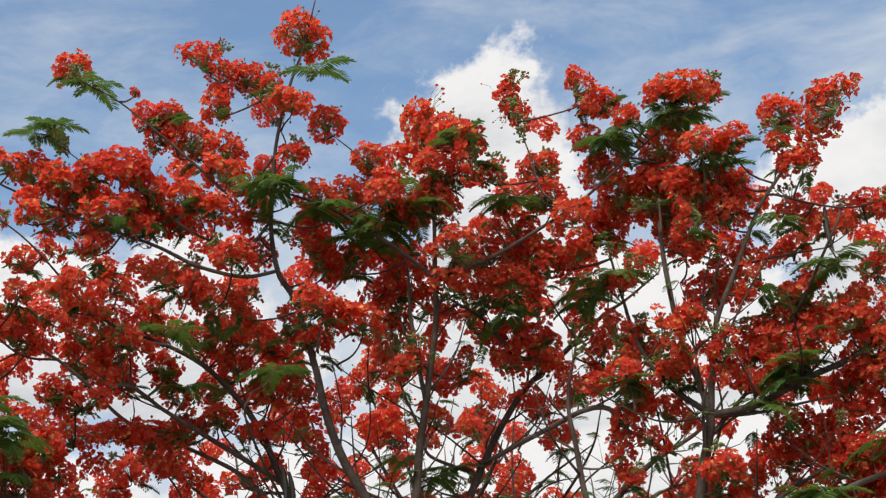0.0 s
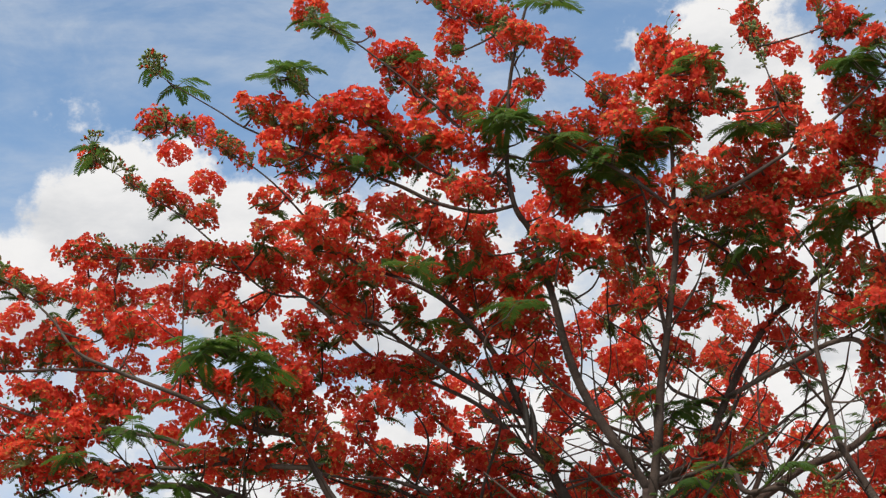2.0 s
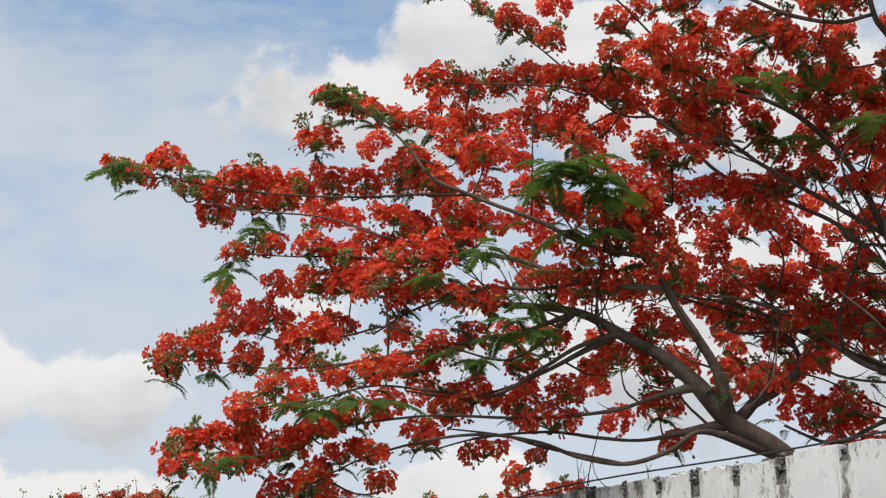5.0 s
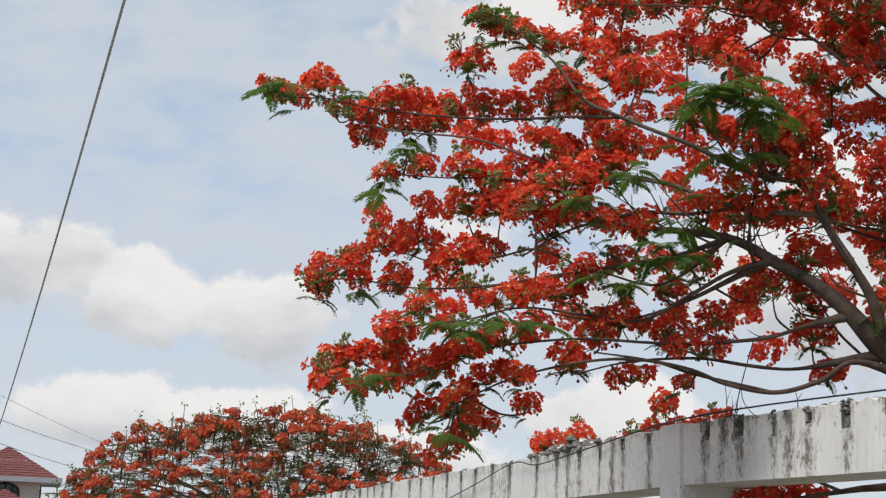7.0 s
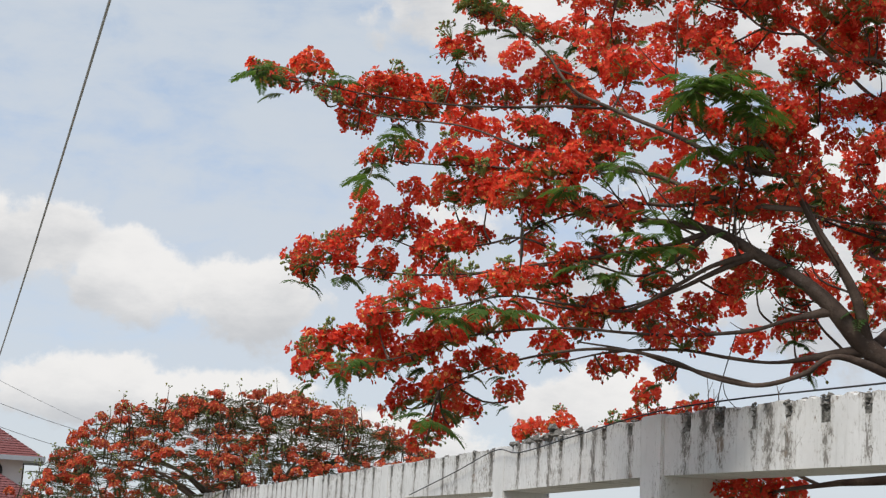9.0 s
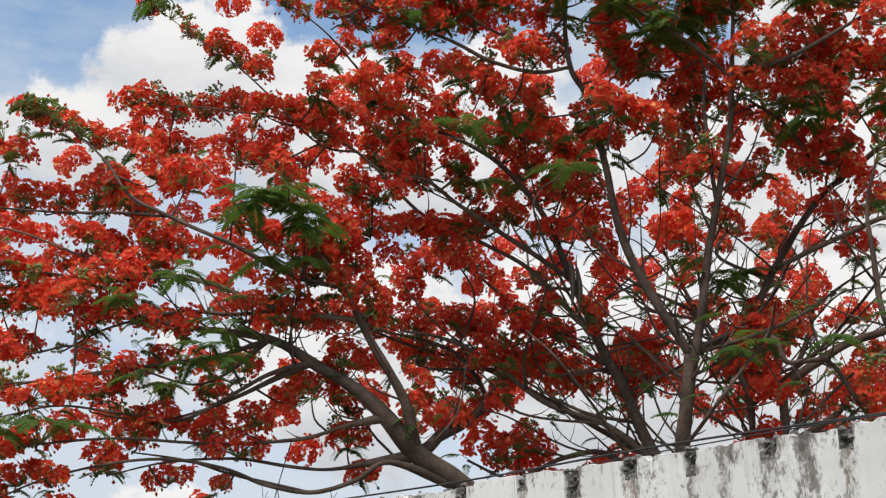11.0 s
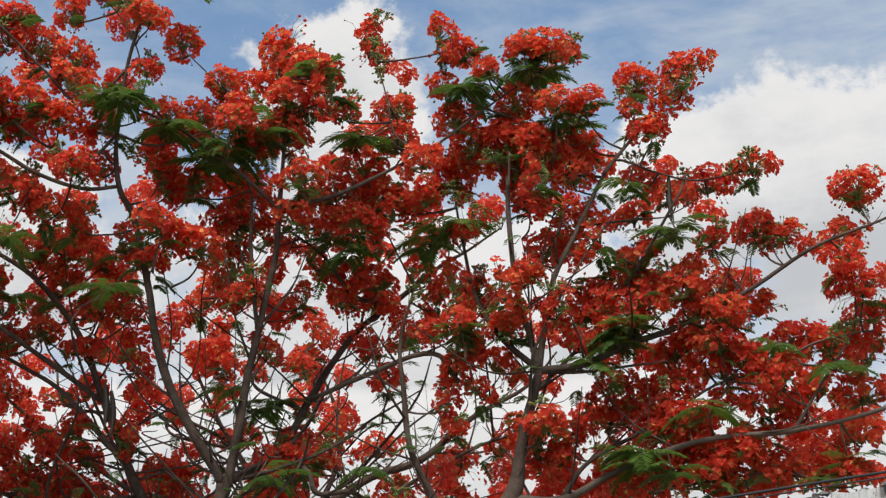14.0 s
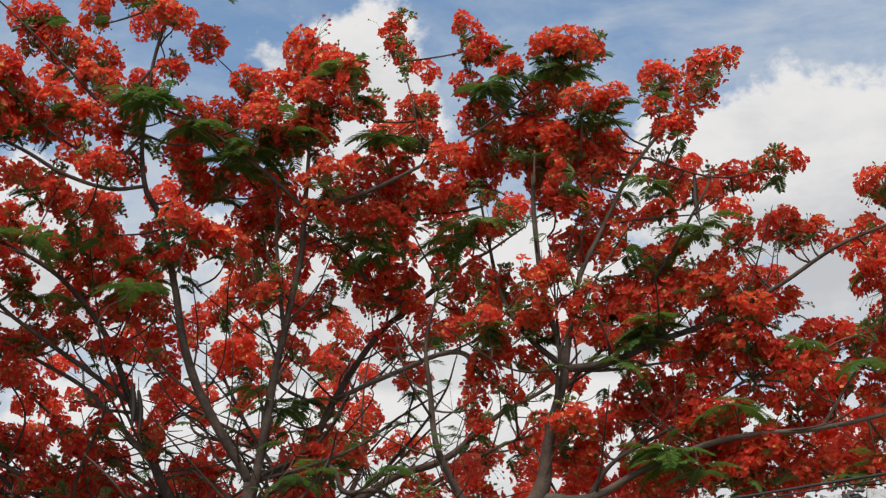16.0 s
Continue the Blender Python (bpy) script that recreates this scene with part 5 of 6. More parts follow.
flower_heads([(-0.33, 14.96, 4.16, 0.34), (1.58, 15.08, 5.32, 0.29), (0.17, 15.32, 4.68, 0.41), (1.41, 15.29, 5.14, 0.35), (-3.57, 13.99, 5.70, 0.45), (-4.31, 14.08, 5.55, 0.40), (-4.08, 13.98, 5.74, 0.45), (-3.63, 14.63, 5.29, 0.41), (-3.20, 14.27, 5.21, 0.45), (-2.59, 14.29, 4.54, 0.45), (-1.98, 13.96, 4.71, 0.43), (-1.82, 13.99, 4.48, 0.49), (-2.70, 14.03, 4.89, 0.33), (-0.50, 15.56, 6.62, 0.42), (-0.67, 15.71, 6.29, 0.49), (-0.24, 15.50, 5.60, 0.36), (-0.38, 14.94, 5.30, 0.40), (-0.59, 15.23, 6.01, 0.35), (-3.80, 14.02, 4.71, 0.39), (-3.52, 12.94, 3.92, 0.41)])
flower_heads([(-3.47, 14.00, 4.20, 0.33), (-3.68, 13.94, 4.48, 0.33), (-5.13, 14.08, 5.27, 0.52), (-4.63, 13.97, 5.14, 0.45), (-4.29, 14.48, 4.86, 0.47), (-2.89, 14.38, 4.57, 0.51), (2.75, 11.98, 4.01, 0.38), (3.12, 11.95, 4.03, 0.43), (3.49, 12.24, 4.12, 0.39), (2.13, 12.01, 3.91, 0.38), (2.43, 12.51, 4.10, 0.39), (2.01, 12.46, 3.92, 0.29), (1.73, 12.29, 3.76, 0.24), (2.86, 11.82, 4.09, 0.33), (2.58, 12.24, 4.18, 0.39), (3.10, 12.17, 3.88, 0.29), (3.61, 11.86, 4.04, 0.38), (3.71, 11.61, 3.87, 0.28), (-5.72, 11.62, 3.31, 0.30), (-6.39, 13.73, 3.31, 0.29)])
flower_heads([(-5.14, 11.46, 3.20, 0.19), (-5.84, 10.96, 4.11, 0.33), (-5.40, 11.70, 4.07, 0.30), (-5.08, 11.73, 4.27, 0.30), (-5.74, 11.07, 3.63, 0.38), (-4.71, 11.89, 4.05, 0.34), (-5.23, 13.18, 2.33, 0.44), (-4.88, 12.95, 2.33, 0.42), (-4.64, 13.01, 2.31, 0.37), (-9.38, 16.46, 3.17, 0.44), (-8.22, 15.24, 3.12, 0.40), (-6.82, 14.29, 3.11, 0.24), (-5.92, 13.55, 3.11, 0.23), (-7.42, 14.55, 2.91, 0.28), (-7.20, 14.51, 3.00, 0.31), (-6.28, 13.82, 3.09, 0.23), (-5.52, 13.19, 3.10, 0.22), (-6.69, 14.36, 3.06, 0.24)])
BACK += [(0.46, 13.01, 8.44, 0.24), (-6.06, 13.38, 5.28, 0.26), (-3.25, 11.82, 8.50, 0.28), (-3.14, 12.71, 8.37, 0.27), (1.29, 13.61, 7.16, 0.37), (1.49, 15.97, 4.73, 0.41), (-8.08, 12.12, 3.96, 0.31), (2.99, 13.01, 5.19, 0.30), (-3.15, 14.62, 5.67, 0.30), (1.85, 12.45, 6.21, 0.29), (-5.29, 13.17, 4.08, 0.28), (0.06, 14.06, 8.25, 0.35), (1.29, 13.72, 4.51, 0.34), (-5.15, 12.98, 4.49, 0.25), (-4.03, 12.58, 5.43, 0.26), (-5.02, 13.09, 3.71, 0.34), (-4.08, 12.30, 4.33, 0.27), (-3.38, 12.03, 7.04, 0.29), (1.77, 13.93, 5.93, 0.32), (0.55, 13.24, 6.41, 0.29)]
BACK += [(-5.03, 13.28, 6.74, 0.34), (-2.81, 15.79, 6.65, 0.41), (-6.25, 14.14, 7.55, 0.27), (3.41, 12.41, 5.89, 0.33), (-0.83, 12.86, 6.32, 0.28), (-7.12, 12.06, 6.52, 0.32), (-5.72, 12.72, 5.68, 0.40), (-3.49, 14.77, 5.64, 0.28), (-0.62, 14.56, 5.51, 0.42), (3.18, 13.79, 7.66, 0.27), (0.17, 14.81, 7.20, 0.37), (-6.09, 13.37, 8.67, 0.34), (-5.27, 12.58, 6.06, 0.26), (-2.25, 13.98, 7.61, 0.37), (-3.72, 16.07, 4.74, 0.44), (-2.71, 14.04, 5.57, 0.41), (-6.03, 12.89, 6.85, 0.27), (-6.30, 13.58, 6.90, 0.31), (2.23, 12.24, 7.03, 0.28), (1.82, 14.04, 5.44, 0.25)]
BACK += [(-7.85, 11.67, 4.28, 0.30), (-6.77, 12.44, 4.03, 0.32), (1.75, 12.43, 8.01, 0.30), (-4.43, 13.12, 4.25, 0.32), (-2.14, 16.36, 6.13, 0.38), (-7.58, 12.26, 5.85, 0.35), (-0.29, 13.76, 7.80, 0.27), (-7.70, 11.96, 5.86, 0.40), (-6.15, 13.30, 6.54, 0.36), (-7.98, 11.04, 3.48, 0.24), (-6.21, 12.74, 6.09, 0.31), (-5.75, 13.35, 8.89, 0.31), (3.35, 13.01, 6.81, 0.32), (-4.77, 13.27, 6.89, 0.31), (-4.92, 11.67, 4.61, 0.23), (-0.25, 16.50, 6.35, 0.29), (2.14, 14.10, 7.40, 0.32), (-2.27, 12.56, 8.17, 0.31), (-4.93, 13.60, 7.66, 0.27)]
BACK += [(-8.19, 12.45, 4.20, 0.27), (-5.81, 12.74, 5.34, 0.28), (-6.62, 11.67, 4.47, 0.29), (-0.97, 15.48, 6.90, 0.28), (2.20, 13.00, 4.45, 0.36), (-6.02, 14.15, 8.62, 0.37), (-7.55, 11.72, 4.24, 0.32), (2.76, 12.83, 6.87, 0.23), (-8.85, 11.97, 5.14, 0.32), (-2.42, 13.54, 9.39, 0.32), (-2.10, 13.24, 5.81, 0.37), (-4.59, 15.85, 5.75, 0.30), (-6.04, 12.91, 4.61, 0.33), (-3.00, 14.58, 7.80, 0.38), (-5.58, 12.77, 5.45, 0.27), (-6.40, 11.10, 3.69, 0.34), (-1.59, 16.27, 6.11, 0.29), (-4.21, 14.73, 5.22, 0.27), (-3.42, 14.83, 6.08, 0.34), (-5.85, 10.91, 4.77, 0.23)]
BACK += [(-4.29, 11.53, 5.32, 0.21), (-4.46, 11.54, 5.29, 0.18), (-4.30, 11.70, 5.15, 0.21), (-4.01, 11.96, 4.98, 0.16), (-3.65, 12.40, 4.00, 0.19), (-3.60, 12.66, 3.87, 0.21), (-4.24, 12.11, 5.14, 0.15), (-7.32, 10.27, 3.40, 0.18), (-7.28, 10.26, 3.42, 0.23), (-6.79, 10.32, 3.37, 0.25), (-5.35, 11.79, 3.87, 0.21), (-4.75, 11.81, 3.91, 0.19), (-6.08, 10.64, 3.95, 0.20), (-5.80, 11.26, 4.18, 0.15), (-7.49, 10.51, 4.42, 0.18), (-7.29, 10.89, 4.40, 0.15), (-7.39, 10.81, 4.76, 0.18), (-6.35, 11.33, 6.44, 0.12), (-6.26, 11.74, 6.49, 0.18), (-5.69, 11.60, 6.00, 0.22)]
BACK += [(-6.07, 11.42, 5.83, 0.21), (-5.93, 11.29, 5.57, 0.22), (-5.68, 11.28, 5.16, 0.24), (-7.18, 11.11, 6.00, 0.17), (-8.15, 11.04, 5.69, 0.15), (-7.67, 10.89, 5.89, 0.22), (-5.84, 11.43, 5.27, 0.21), (-6.30, 11.12, 5.38, 0.20), (-6.16, 11.09, 5.15, 0.19), (-5.86, 11.01, 5.05, 0.23), (-6.43, 11.16, 5.01, 0.19), (-6.81, 10.93, 5.11, 0.18), (-6.53, 10.78, 4.85, 0.19), (-6.15, 11.09, 4.66, 0.18), (-3.67, 12.80, 6.84, 0.22), (-3.58, 12.94, 6.68, 0.23), (-3.92, 12.67, 6.50, 0.24), (-3.89, 12.85, 6.97, 0.22), (-2.77, 13.48, 6.15, 0.25), (-2.81, 13.42, 6.52, 0.19)]
BACK += [(-2.93, 13.23, 6.49, 0.21), (-4.07, 12.91, 6.59, 0.21), (-4.12, 12.39, 6.83, 0.23), (-2.72, 13.06, 5.71, 0.17), (-1.99, 13.67, 4.35, 0.25), (-1.96, 13.67, 4.30, 0.21), (-3.76, 12.74, 6.45, 0.17), (-3.46, 13.16, 5.87, 0.22), (-4.72, 13.06, 6.93, 0.18), (-4.66, 12.57, 6.88, 0.21), (-4.89, 12.76, 6.88, 0.22), (-3.78, 12.96, 5.78, 0.27), (-6.31, 11.92, 6.85, 0.23), (-6.21, 12.16, 6.82, 0.16), (-5.27, 12.53, 6.72, 0.19), (-2.69, 13.77, 4.93, 0.16), (-5.81, 12.32, 7.66, 0.12), (-5.39, 12.35, 7.41, 0.16), (-5.03, 12.53, 6.89, 0.18), (-5.11, 12.54, 6.72, 0.23)]
BACK += [(-3.91, 12.32, 7.03, 0.23), (-4.10, 12.23, 7.15, 0.20), (-3.99, 12.55, 7.06, 0.18), (-4.49, 12.42, 7.49, 0.16), (-3.61, 13.86, 4.94, 0.23), (-3.58, 13.93, 5.42, 0.24), (-3.51, 13.91, 4.62, 0.17), (-3.27, 13.90, 4.40, 0.24), (-4.27, 14.35, 4.91, 0.22), (-1.97, 12.38, 6.27, 0.18), (-3.92, 11.30, 7.55, 0.21), (-4.09, 10.99, 7.40, 0.22), (-3.64, 11.38, 7.18, 0.19), (-3.62, 11.57, 7.62, 0.24), (-3.26, 11.40, 7.39, 0.20), (-3.23, 11.21, 7.32, 0.19), (-2.87, 11.89, 6.63, 0.24), (-1.56, 11.69, 6.24, 0.25), (-3.19, 11.22, 7.59, 0.25), (-3.15, 11.55, 7.46, 0.21)]
BACK += [(-3.10, 11.76, 7.42, 0.24), (-2.79, 11.55, 7.27, 0.20), (-2.31, 11.56, 6.82, 0.16), (-2.43, 11.89, 7.29, 0.23), (-2.98, 11.74, 8.25, 0.17), (-3.04, 11.83, 8.36, 0.17), (-2.53, 11.79, 8.65, 0.20), (-2.06, 11.84, 8.47, 0.23), (-1.90, 11.74, 8.41, 0.18), (-1.17, 12.03, 7.65, 0.19), (-1.00, 12.02, 7.86, 0.27), (-1.21, 12.04, 7.52, 0.17), (-1.04, 11.79, 7.34, 0.18), (-0.50, 11.84, 7.85, 0.30), (-0.67, 11.94, 7.39, 0.27), (-1.54, 12.30, 7.49, 0.20), (-1.55, 11.95, 7.41, 0.22), (-0.89, 11.87, 7.22, 0.23), (-1.71, 12.19, 7.17, 0.19), (-1.16, 12.28, 7.26, 0.21)]
BACK += [(0.94, 11.98, 8.10, 0.16), (1.41, 12.03, 7.33, 0.29), (1.72, 11.98, 7.14, 0.25), (0.77, 12.19, 7.03, 0.19), (0.60, 12.14, 6.84, 0.20), (-0.27, 12.57, 6.76, 0.21), (0.13, 12.33, 6.95, 0.25), (0.01, 12.28, 6.76, 0.25), (0.00, 12.34, 6.68, 0.21), (0.40, 12.38, 6.73, 0.17), (-0.83, 12.23, 6.66, 0.20), (-0.43, 12.25, 6.50, 0.16), (-0.18, 12.32, 6.59, 0.22), (-1.12, 12.41, 6.79, 0.19), (-0.31, 12.97, 6.31, 0.20), (-0.11, 12.66, 6.03, 0.21), (0.32, 12.90, 5.86, 0.19), (1.54, 12.28, 4.56, 0.17), (1.42, 12.15, 6.89, 0.28), (1.46, 12.14, 6.91, 0.27)]
BACK += [(1.25, 11.85, 7.14, 0.29), (1.76, 12.23, 7.18, 0.26), (1.69, 11.77, 6.90, 0.28), (1.33, 11.86, 5.79, 0.16), (1.22, 12.13, 5.52, 0.17), (1.52, 12.12, 5.64, 0.17), (1.55, 12.12, 6.92, 0.22), (1.15, 12.02, 6.97, 0.22), (2.46, 11.84, 7.16, 0.14), (2.00, 12.47, 5.63, 0.17), (2.09, 12.07, 5.48, 0.22), (1.99, 12.28, 7.08, 0.21), (2.02, 11.99, 6.91, 0.18), (1.72, 12.35, 5.54, 0.16), (2.06, 12.29, 5.57, 0.21), (2.89, 11.97, 6.56, 0.22), (2.44, 12.32, 6.57, 0.16), (1.80, 12.02, 6.96, 0.22), (0.93, 12.24, 7.10, 0.19), (0.81, 12.22, 7.01, 0.20)]
BACK += [(2.92, 12.14, 5.96, 0.15), (2.37, 12.05, 5.70, 0.21), (2.50, 12.12, 5.85, 0.18), (0.62, 12.46, 6.78, 0.19), (0.94, 12.48, 5.86, 0.22), (0.73, 12.43, 5.94, 0.19), (0.91, 12.36, 5.41, 0.21), (2.64, 11.94, 5.73, 0.19), (3.01, 12.14, 5.52, 0.21), (3.02, 12.09, 5.17, 0.17), (4.02, 11.72, 5.87, 0.17), (4.16, 11.64, 5.75, 0.25), (3.26, 11.90, 5.61, 0.21), (4.03, 11.20, 5.54, 0.18), (2.70, 12.28, 4.32, 0.21), (2.45, 12.32, 4.28, 0.20), (2.50, 12.33, 4.28, 0.23), (2.98, 12.12, 4.28, 0.23), (2.74, 12.28, 4.12, 0.19), (2.67, 12.29, 4.29, 0.20)]
BACK += [(2.78, 12.05, 4.43, 0.20), (3.07, 11.80, 4.19, 0.25), (3.78, 11.83, 4.06, 0.24), (3.76, 11.67, 4.05, 0.15), (3.22, 11.95, 4.20, 0.19), (2.48, 12.35, 4.66, 0.19), (2.56, 12.00, 4.59, 0.26), (2.58, 12.12, 4.93, 0.23), (2.89, 12.21, 4.58, 0.21), (3.05, 11.81, 5.06, 0.20), (2.85, 12.02, 5.11, 0.23), (3.70, 11.88, 4.70, 0.21), (4.18, 11.68, 5.12, 0.18), (3.57, 12.06, 4.98, 0.22), (0.61, 12.79, 4.05, 0.21), (-4.48, 14.23, 5.32, 0.19), (-3.68, 14.24, 5.04, 0.21), (-3.00, 14.34, 5.01, 0.18), (-2.29, 14.35, 4.66, 0.26), (-3.60, 14.13, 4.28, 0.16)]
BACK += [(-4.44, 14.28, 4.94, 0.28), (2.61, 12.29, 4.05, 0.18), (2.94, 12.13, 3.92, 0.17), (3.28, 12.24, 4.03, 0.23), (3.27, 12.13, 3.97, 0.19)]

behind = random.Random(9)


def back_cluster(lo, hi, count):
    """Flower heads in drifts on the far side of the crown."""
    while count:
        q = Vector([behind.uniform(a, b) for a, b in zip(lo, hi)])
        if noise.noise(q * 1.3) > -0.08:
            BACK.append((*q, behind.uniform(0.22, 0.42)))
            count -= 1


back_cluster((2.2, 12.6, 4.1), (4.9, 13.6, 5.5), 26)
back_cluster((-1.2, 13.5, 4.0), (2.4, 15.0, 5.2), 14)
back_cluster((-2.8, 13.8, 4.7), (-0.8, 15.0, 6.2), 12)
back_cluster((-3.2, 13.8, 3.4), (-0.6, 15.2, 4.9), 11)
back_cluster((1.0, 12.9, 3.5), (2.4, 14.0, 4.7), 12)
back_cluster((-1.4, 12.8, 5.7), (0.7, 13.8, 7.1), 8)
back_cluster((-4.6, 13.6, 3.2), (-2.2, 14.8, 4.8), 8)
back_cluster((-3.2, 12.2, 6.3), (-0.7, 13.2, 7.7), 10)


def joined_heads(owner, spots, red=PETAL, distant=False):
    """Copies of the flower heads gathered into one mesh."""
    verts, faces, slots, along, count = [], [], [], [], 0
    for x, y, z, width in spots:
        key = 0.13 if width < 0.31 else 0.18 if width < 0.42 else 0.24
        me = rnd.choice(DISTANT if distant else LITE[key])
        s = width / 0.36 * 1.12 if distant else width / (2 * key) * 1.12
        m = Matrix.Translation((x, y, z)) @ Euler((rnd.uniform(-.4, .4), rnd.uniform(-.4, .4), rnd.uniform(0, 6.28))).to_matrix().to_4x4() @ Matrix.Scale(s, 4)
        n = len(me.vertices)
        co = np.empty(n * 3)
        me.vertices.foreach_get("co", co)
        co = co.reshape(-1, 3) @ np.array(m.to_3x3()).T + np.array(m.translation)
        verts.append(co)
        faces += [tuple(count + v for v in p.vertices) for p in me.polygons]
        slots += [p.material_index for p in me.polygons]
        val = np.empty(n)
        me.attributes["along"].data.foreach_get("value", val)
        along.append(val)
        count += n
    me = bpy.data.meshes.new("blossom")
    me.from_pydata(np.concatenate(verts).tolist(), [], faces)
    for mat in (red, PALE, STALK):
        me.materials.append(mat)
    me.polygons.foreach_set("material_index", slots)
    me.polygons.foreach_set("use_smooth", [True] * len(faces))
    me.attributes.new("along", "FLOAT", "POINT").data.foreach_set("value", np.concatenate(along))
    me.update()
    return tagged(part("blossom", me, owner, "scarlet flower heads deep inside the crown"), kind="stuff")


joined_heads(tree, BACK)
LEAFY = []  # tips of leafy shoots
LEAFY += [(-4.48, 10.79, 5.47), (-4.65, 10.83, 5.46), (-4.22, 11.01, 5.35), (-2.02, 11.34, 7.42), (-2.16, 11.41, 7.45), (-1.68, 11.59, 7.24), (-0.31, 11.70, 7.83), (0.97, 11.76, 7.61), (1.64, 11.69, 7.67), (1.52, 11.70, 7.75), (-3.55, 11.17, 8.55), (-1.58, 11.61, 8.62), (-3.91, 11.16, 8.15), (-4.07, 11.11, 8.09), (-7.50, 10.24, 4.85), (-6.57, 9.81, 3.53), (-6.15, 10.08, 3.59), (-6.43, 10.02, 3.50), (-4.64, 11.09, 5.63), (-4.92, 10.97, 4.42), (-5.67, 10.59, 4.65), (-6.55, 9.94, 2.67), (-7.39, 10.45, 5.27), (-7.12, 9.53, 3.00)]
LEAFY += [(0.02, 11.91, 7.22), (1.89, 11.75, 7.21), (2.30, 11.68, 6.56), (2.67, 11.60, 6.05), (-1.33, 11.84, 6.99), (-0.11, 12.31, 6.29), (0.55, 12.29, 6.31), (-0.84, 12.99, 5.11), (-1.23, 12.76, 5.18), (-2.40, 12.80, 6.20), (-0.28, 12.41, 6.45), (-1.27, 11.95, 7.09), (-5.22, 11.01, 8.34), (-5.01, 11.11, 8.16), (-6.13, 11.67, 7.97), (-8.73, 10.02, 5.97), (-8.63, 10.11, 5.94), (-6.70, 10.53, 6.47), (-8.05, 10.43, 5.90), (-7.06, 9.70, 3.11), (-6.37, 10.06, 3.58), (-6.01, 10.40, 3.61), (-5.44, 10.94, 4.90), (-5.63, 10.84, 4.07)]
LEAFY += [(-5.42, 10.95, 3.98), (-3.15, 12.64, 6.08), (-1.00, 12.98, 5.06), (0.59, 12.39, 6.44), (2.72, 11.68, 6.16), (2.21, 11.79, 5.32), (1.06, 11.94, 7.74), (1.68, 11.86, 7.83), (-1.94, 11.46, 7.51), (-1.98, 11.45, 7.40), (-1.58, 11.71, 7.33), (-1.30, 11.84, 7.21), (-0.79, 11.78, 7.30), (-0.33, 11.60, 7.70), (-0.44, 11.79, 7.41), (0.01, 12.00, 7.27), (1.56, 11.78, 7.79), (0.94, 11.85, 7.67), (1.84, 11.84, 7.29), (2.12, 11.79, 5.18), (2.23, 11.77, 5.32), (2.19, 11.67, 4.18), (2.44, 11.62, 4.02), (3.82, 11.33, 4.77)]
LEAFY += [(3.38, 11.48, 5.03), (2.79, 11.64, 4.57), (3.64, 11.50, 3.89), (3.82, 11.44, 4.00), (-4.60, 10.78, 5.53), (-4.36, 10.89, 5.55), (-4.23, 10.94, 5.43), (-5.66, 10.48, 4.63), (-5.00, 10.82, 4.26), (-4.84, 10.90, 4.16), (-5.13, 10.76, 4.11), (-4.60, 11.00, 5.02), (-4.31, 11.12, 5.01), (-5.22, 10.72, 4.87), (-4.26, 11.14, 5.30), (-3.25, 11.27, 7.19), (-1.16, 11.76, 7.05), (-0.86, 11.78, 7.15), (-2.14, 11.63, 5.77), (-2.95, 11.45, 6.19), (0.88, 11.97, 6.41), (0.68, 11.99, 6.38), (2.11, 11.81, 5.28), (1.90, 11.85, 5.01)]
LEAFY += [(0.79, 11.98, 5.38), (2.03, 11.72, 4.24), (2.19, 11.69, 4.08), (-0.05, 12.21, 4.30), (-0.83, 12.19, 4.25)]
for x, y, z in LEAFY:
    tip = Vector((x, y, z))
    start, owner = min(((q, o) for o, line in PALM.items() for q in line), key=lambda c: (c[0] - tip).length)
    owner = bpy.data.objects[owner]
    sh = Shape()
    sh.tube([(start, 0.009), (start.lerp(tip, 0.6) - Vector((0, 0, 0.04)), 0.007), (tip, 0.005)], 5)
    part("twig", sh.mesh("twig", (BARK,)), owner)
    turn = rnd.uniform(0, 6.28)
    for k in range(5):
        part("leaf", rnd.choice(PLUMES if x > -5 or k < 2 else LEAVES[:3]), owner, m=Matrix.Translation(tip + Vector((0, 0, rnd.uniform(-.03, .03)))) @ Matrix.Rotation(turn + k * 1.2 + rnd.uniform(-.3, .3), 4, "Z") @ Matrix.Rotation(rnd.uniform(-0.15, 0.5), 4, "Y") @ Matrix.Scale(rnd.uniform(0.7, 1.0), 4))


# green bud clusters along the outermost shoots
budding = random.Random(5)
for shoot, count in ((f1, 5), (f2, 3), (f3, 2), (f4, 2), (l2d, 5), (l2e, 6), (a_left, 3), (a_left2, 3), (a_up, 2), (l2c, 3), (row_low, 2), (row_low2, 2), (l1mid, 2), (b_tip, 3), (b_left, 2), (b_right, 2), (c2, 2), (c2b, 2), (c2c, 2), (c_right, 2), (l1up, 3), (f5, 3), (l4, 2), (c_left, 2), (k3, 2), (m3, 2), (l6c, 2), (cross2, 2)):
    line = PALM[shoot.name]
    for j in range(count):
        q = line[max(2, len(line) - 1 - int(j * 2.4))]
        lean = Vector((budding.gauss(0, 0.6), budding.gauss(0, 0.6), 1.0)).normalized()
        part("bud_spray", budding.choice(BUDS), shoot, "green flower buds on stiff stalks", m=Matrix.Translation(q) @ lean.to_track_quat("Z", "X").to_matrix().to_4x4() @ Matrix.Scale(budding.uniform(0.8, 1.2), 4))


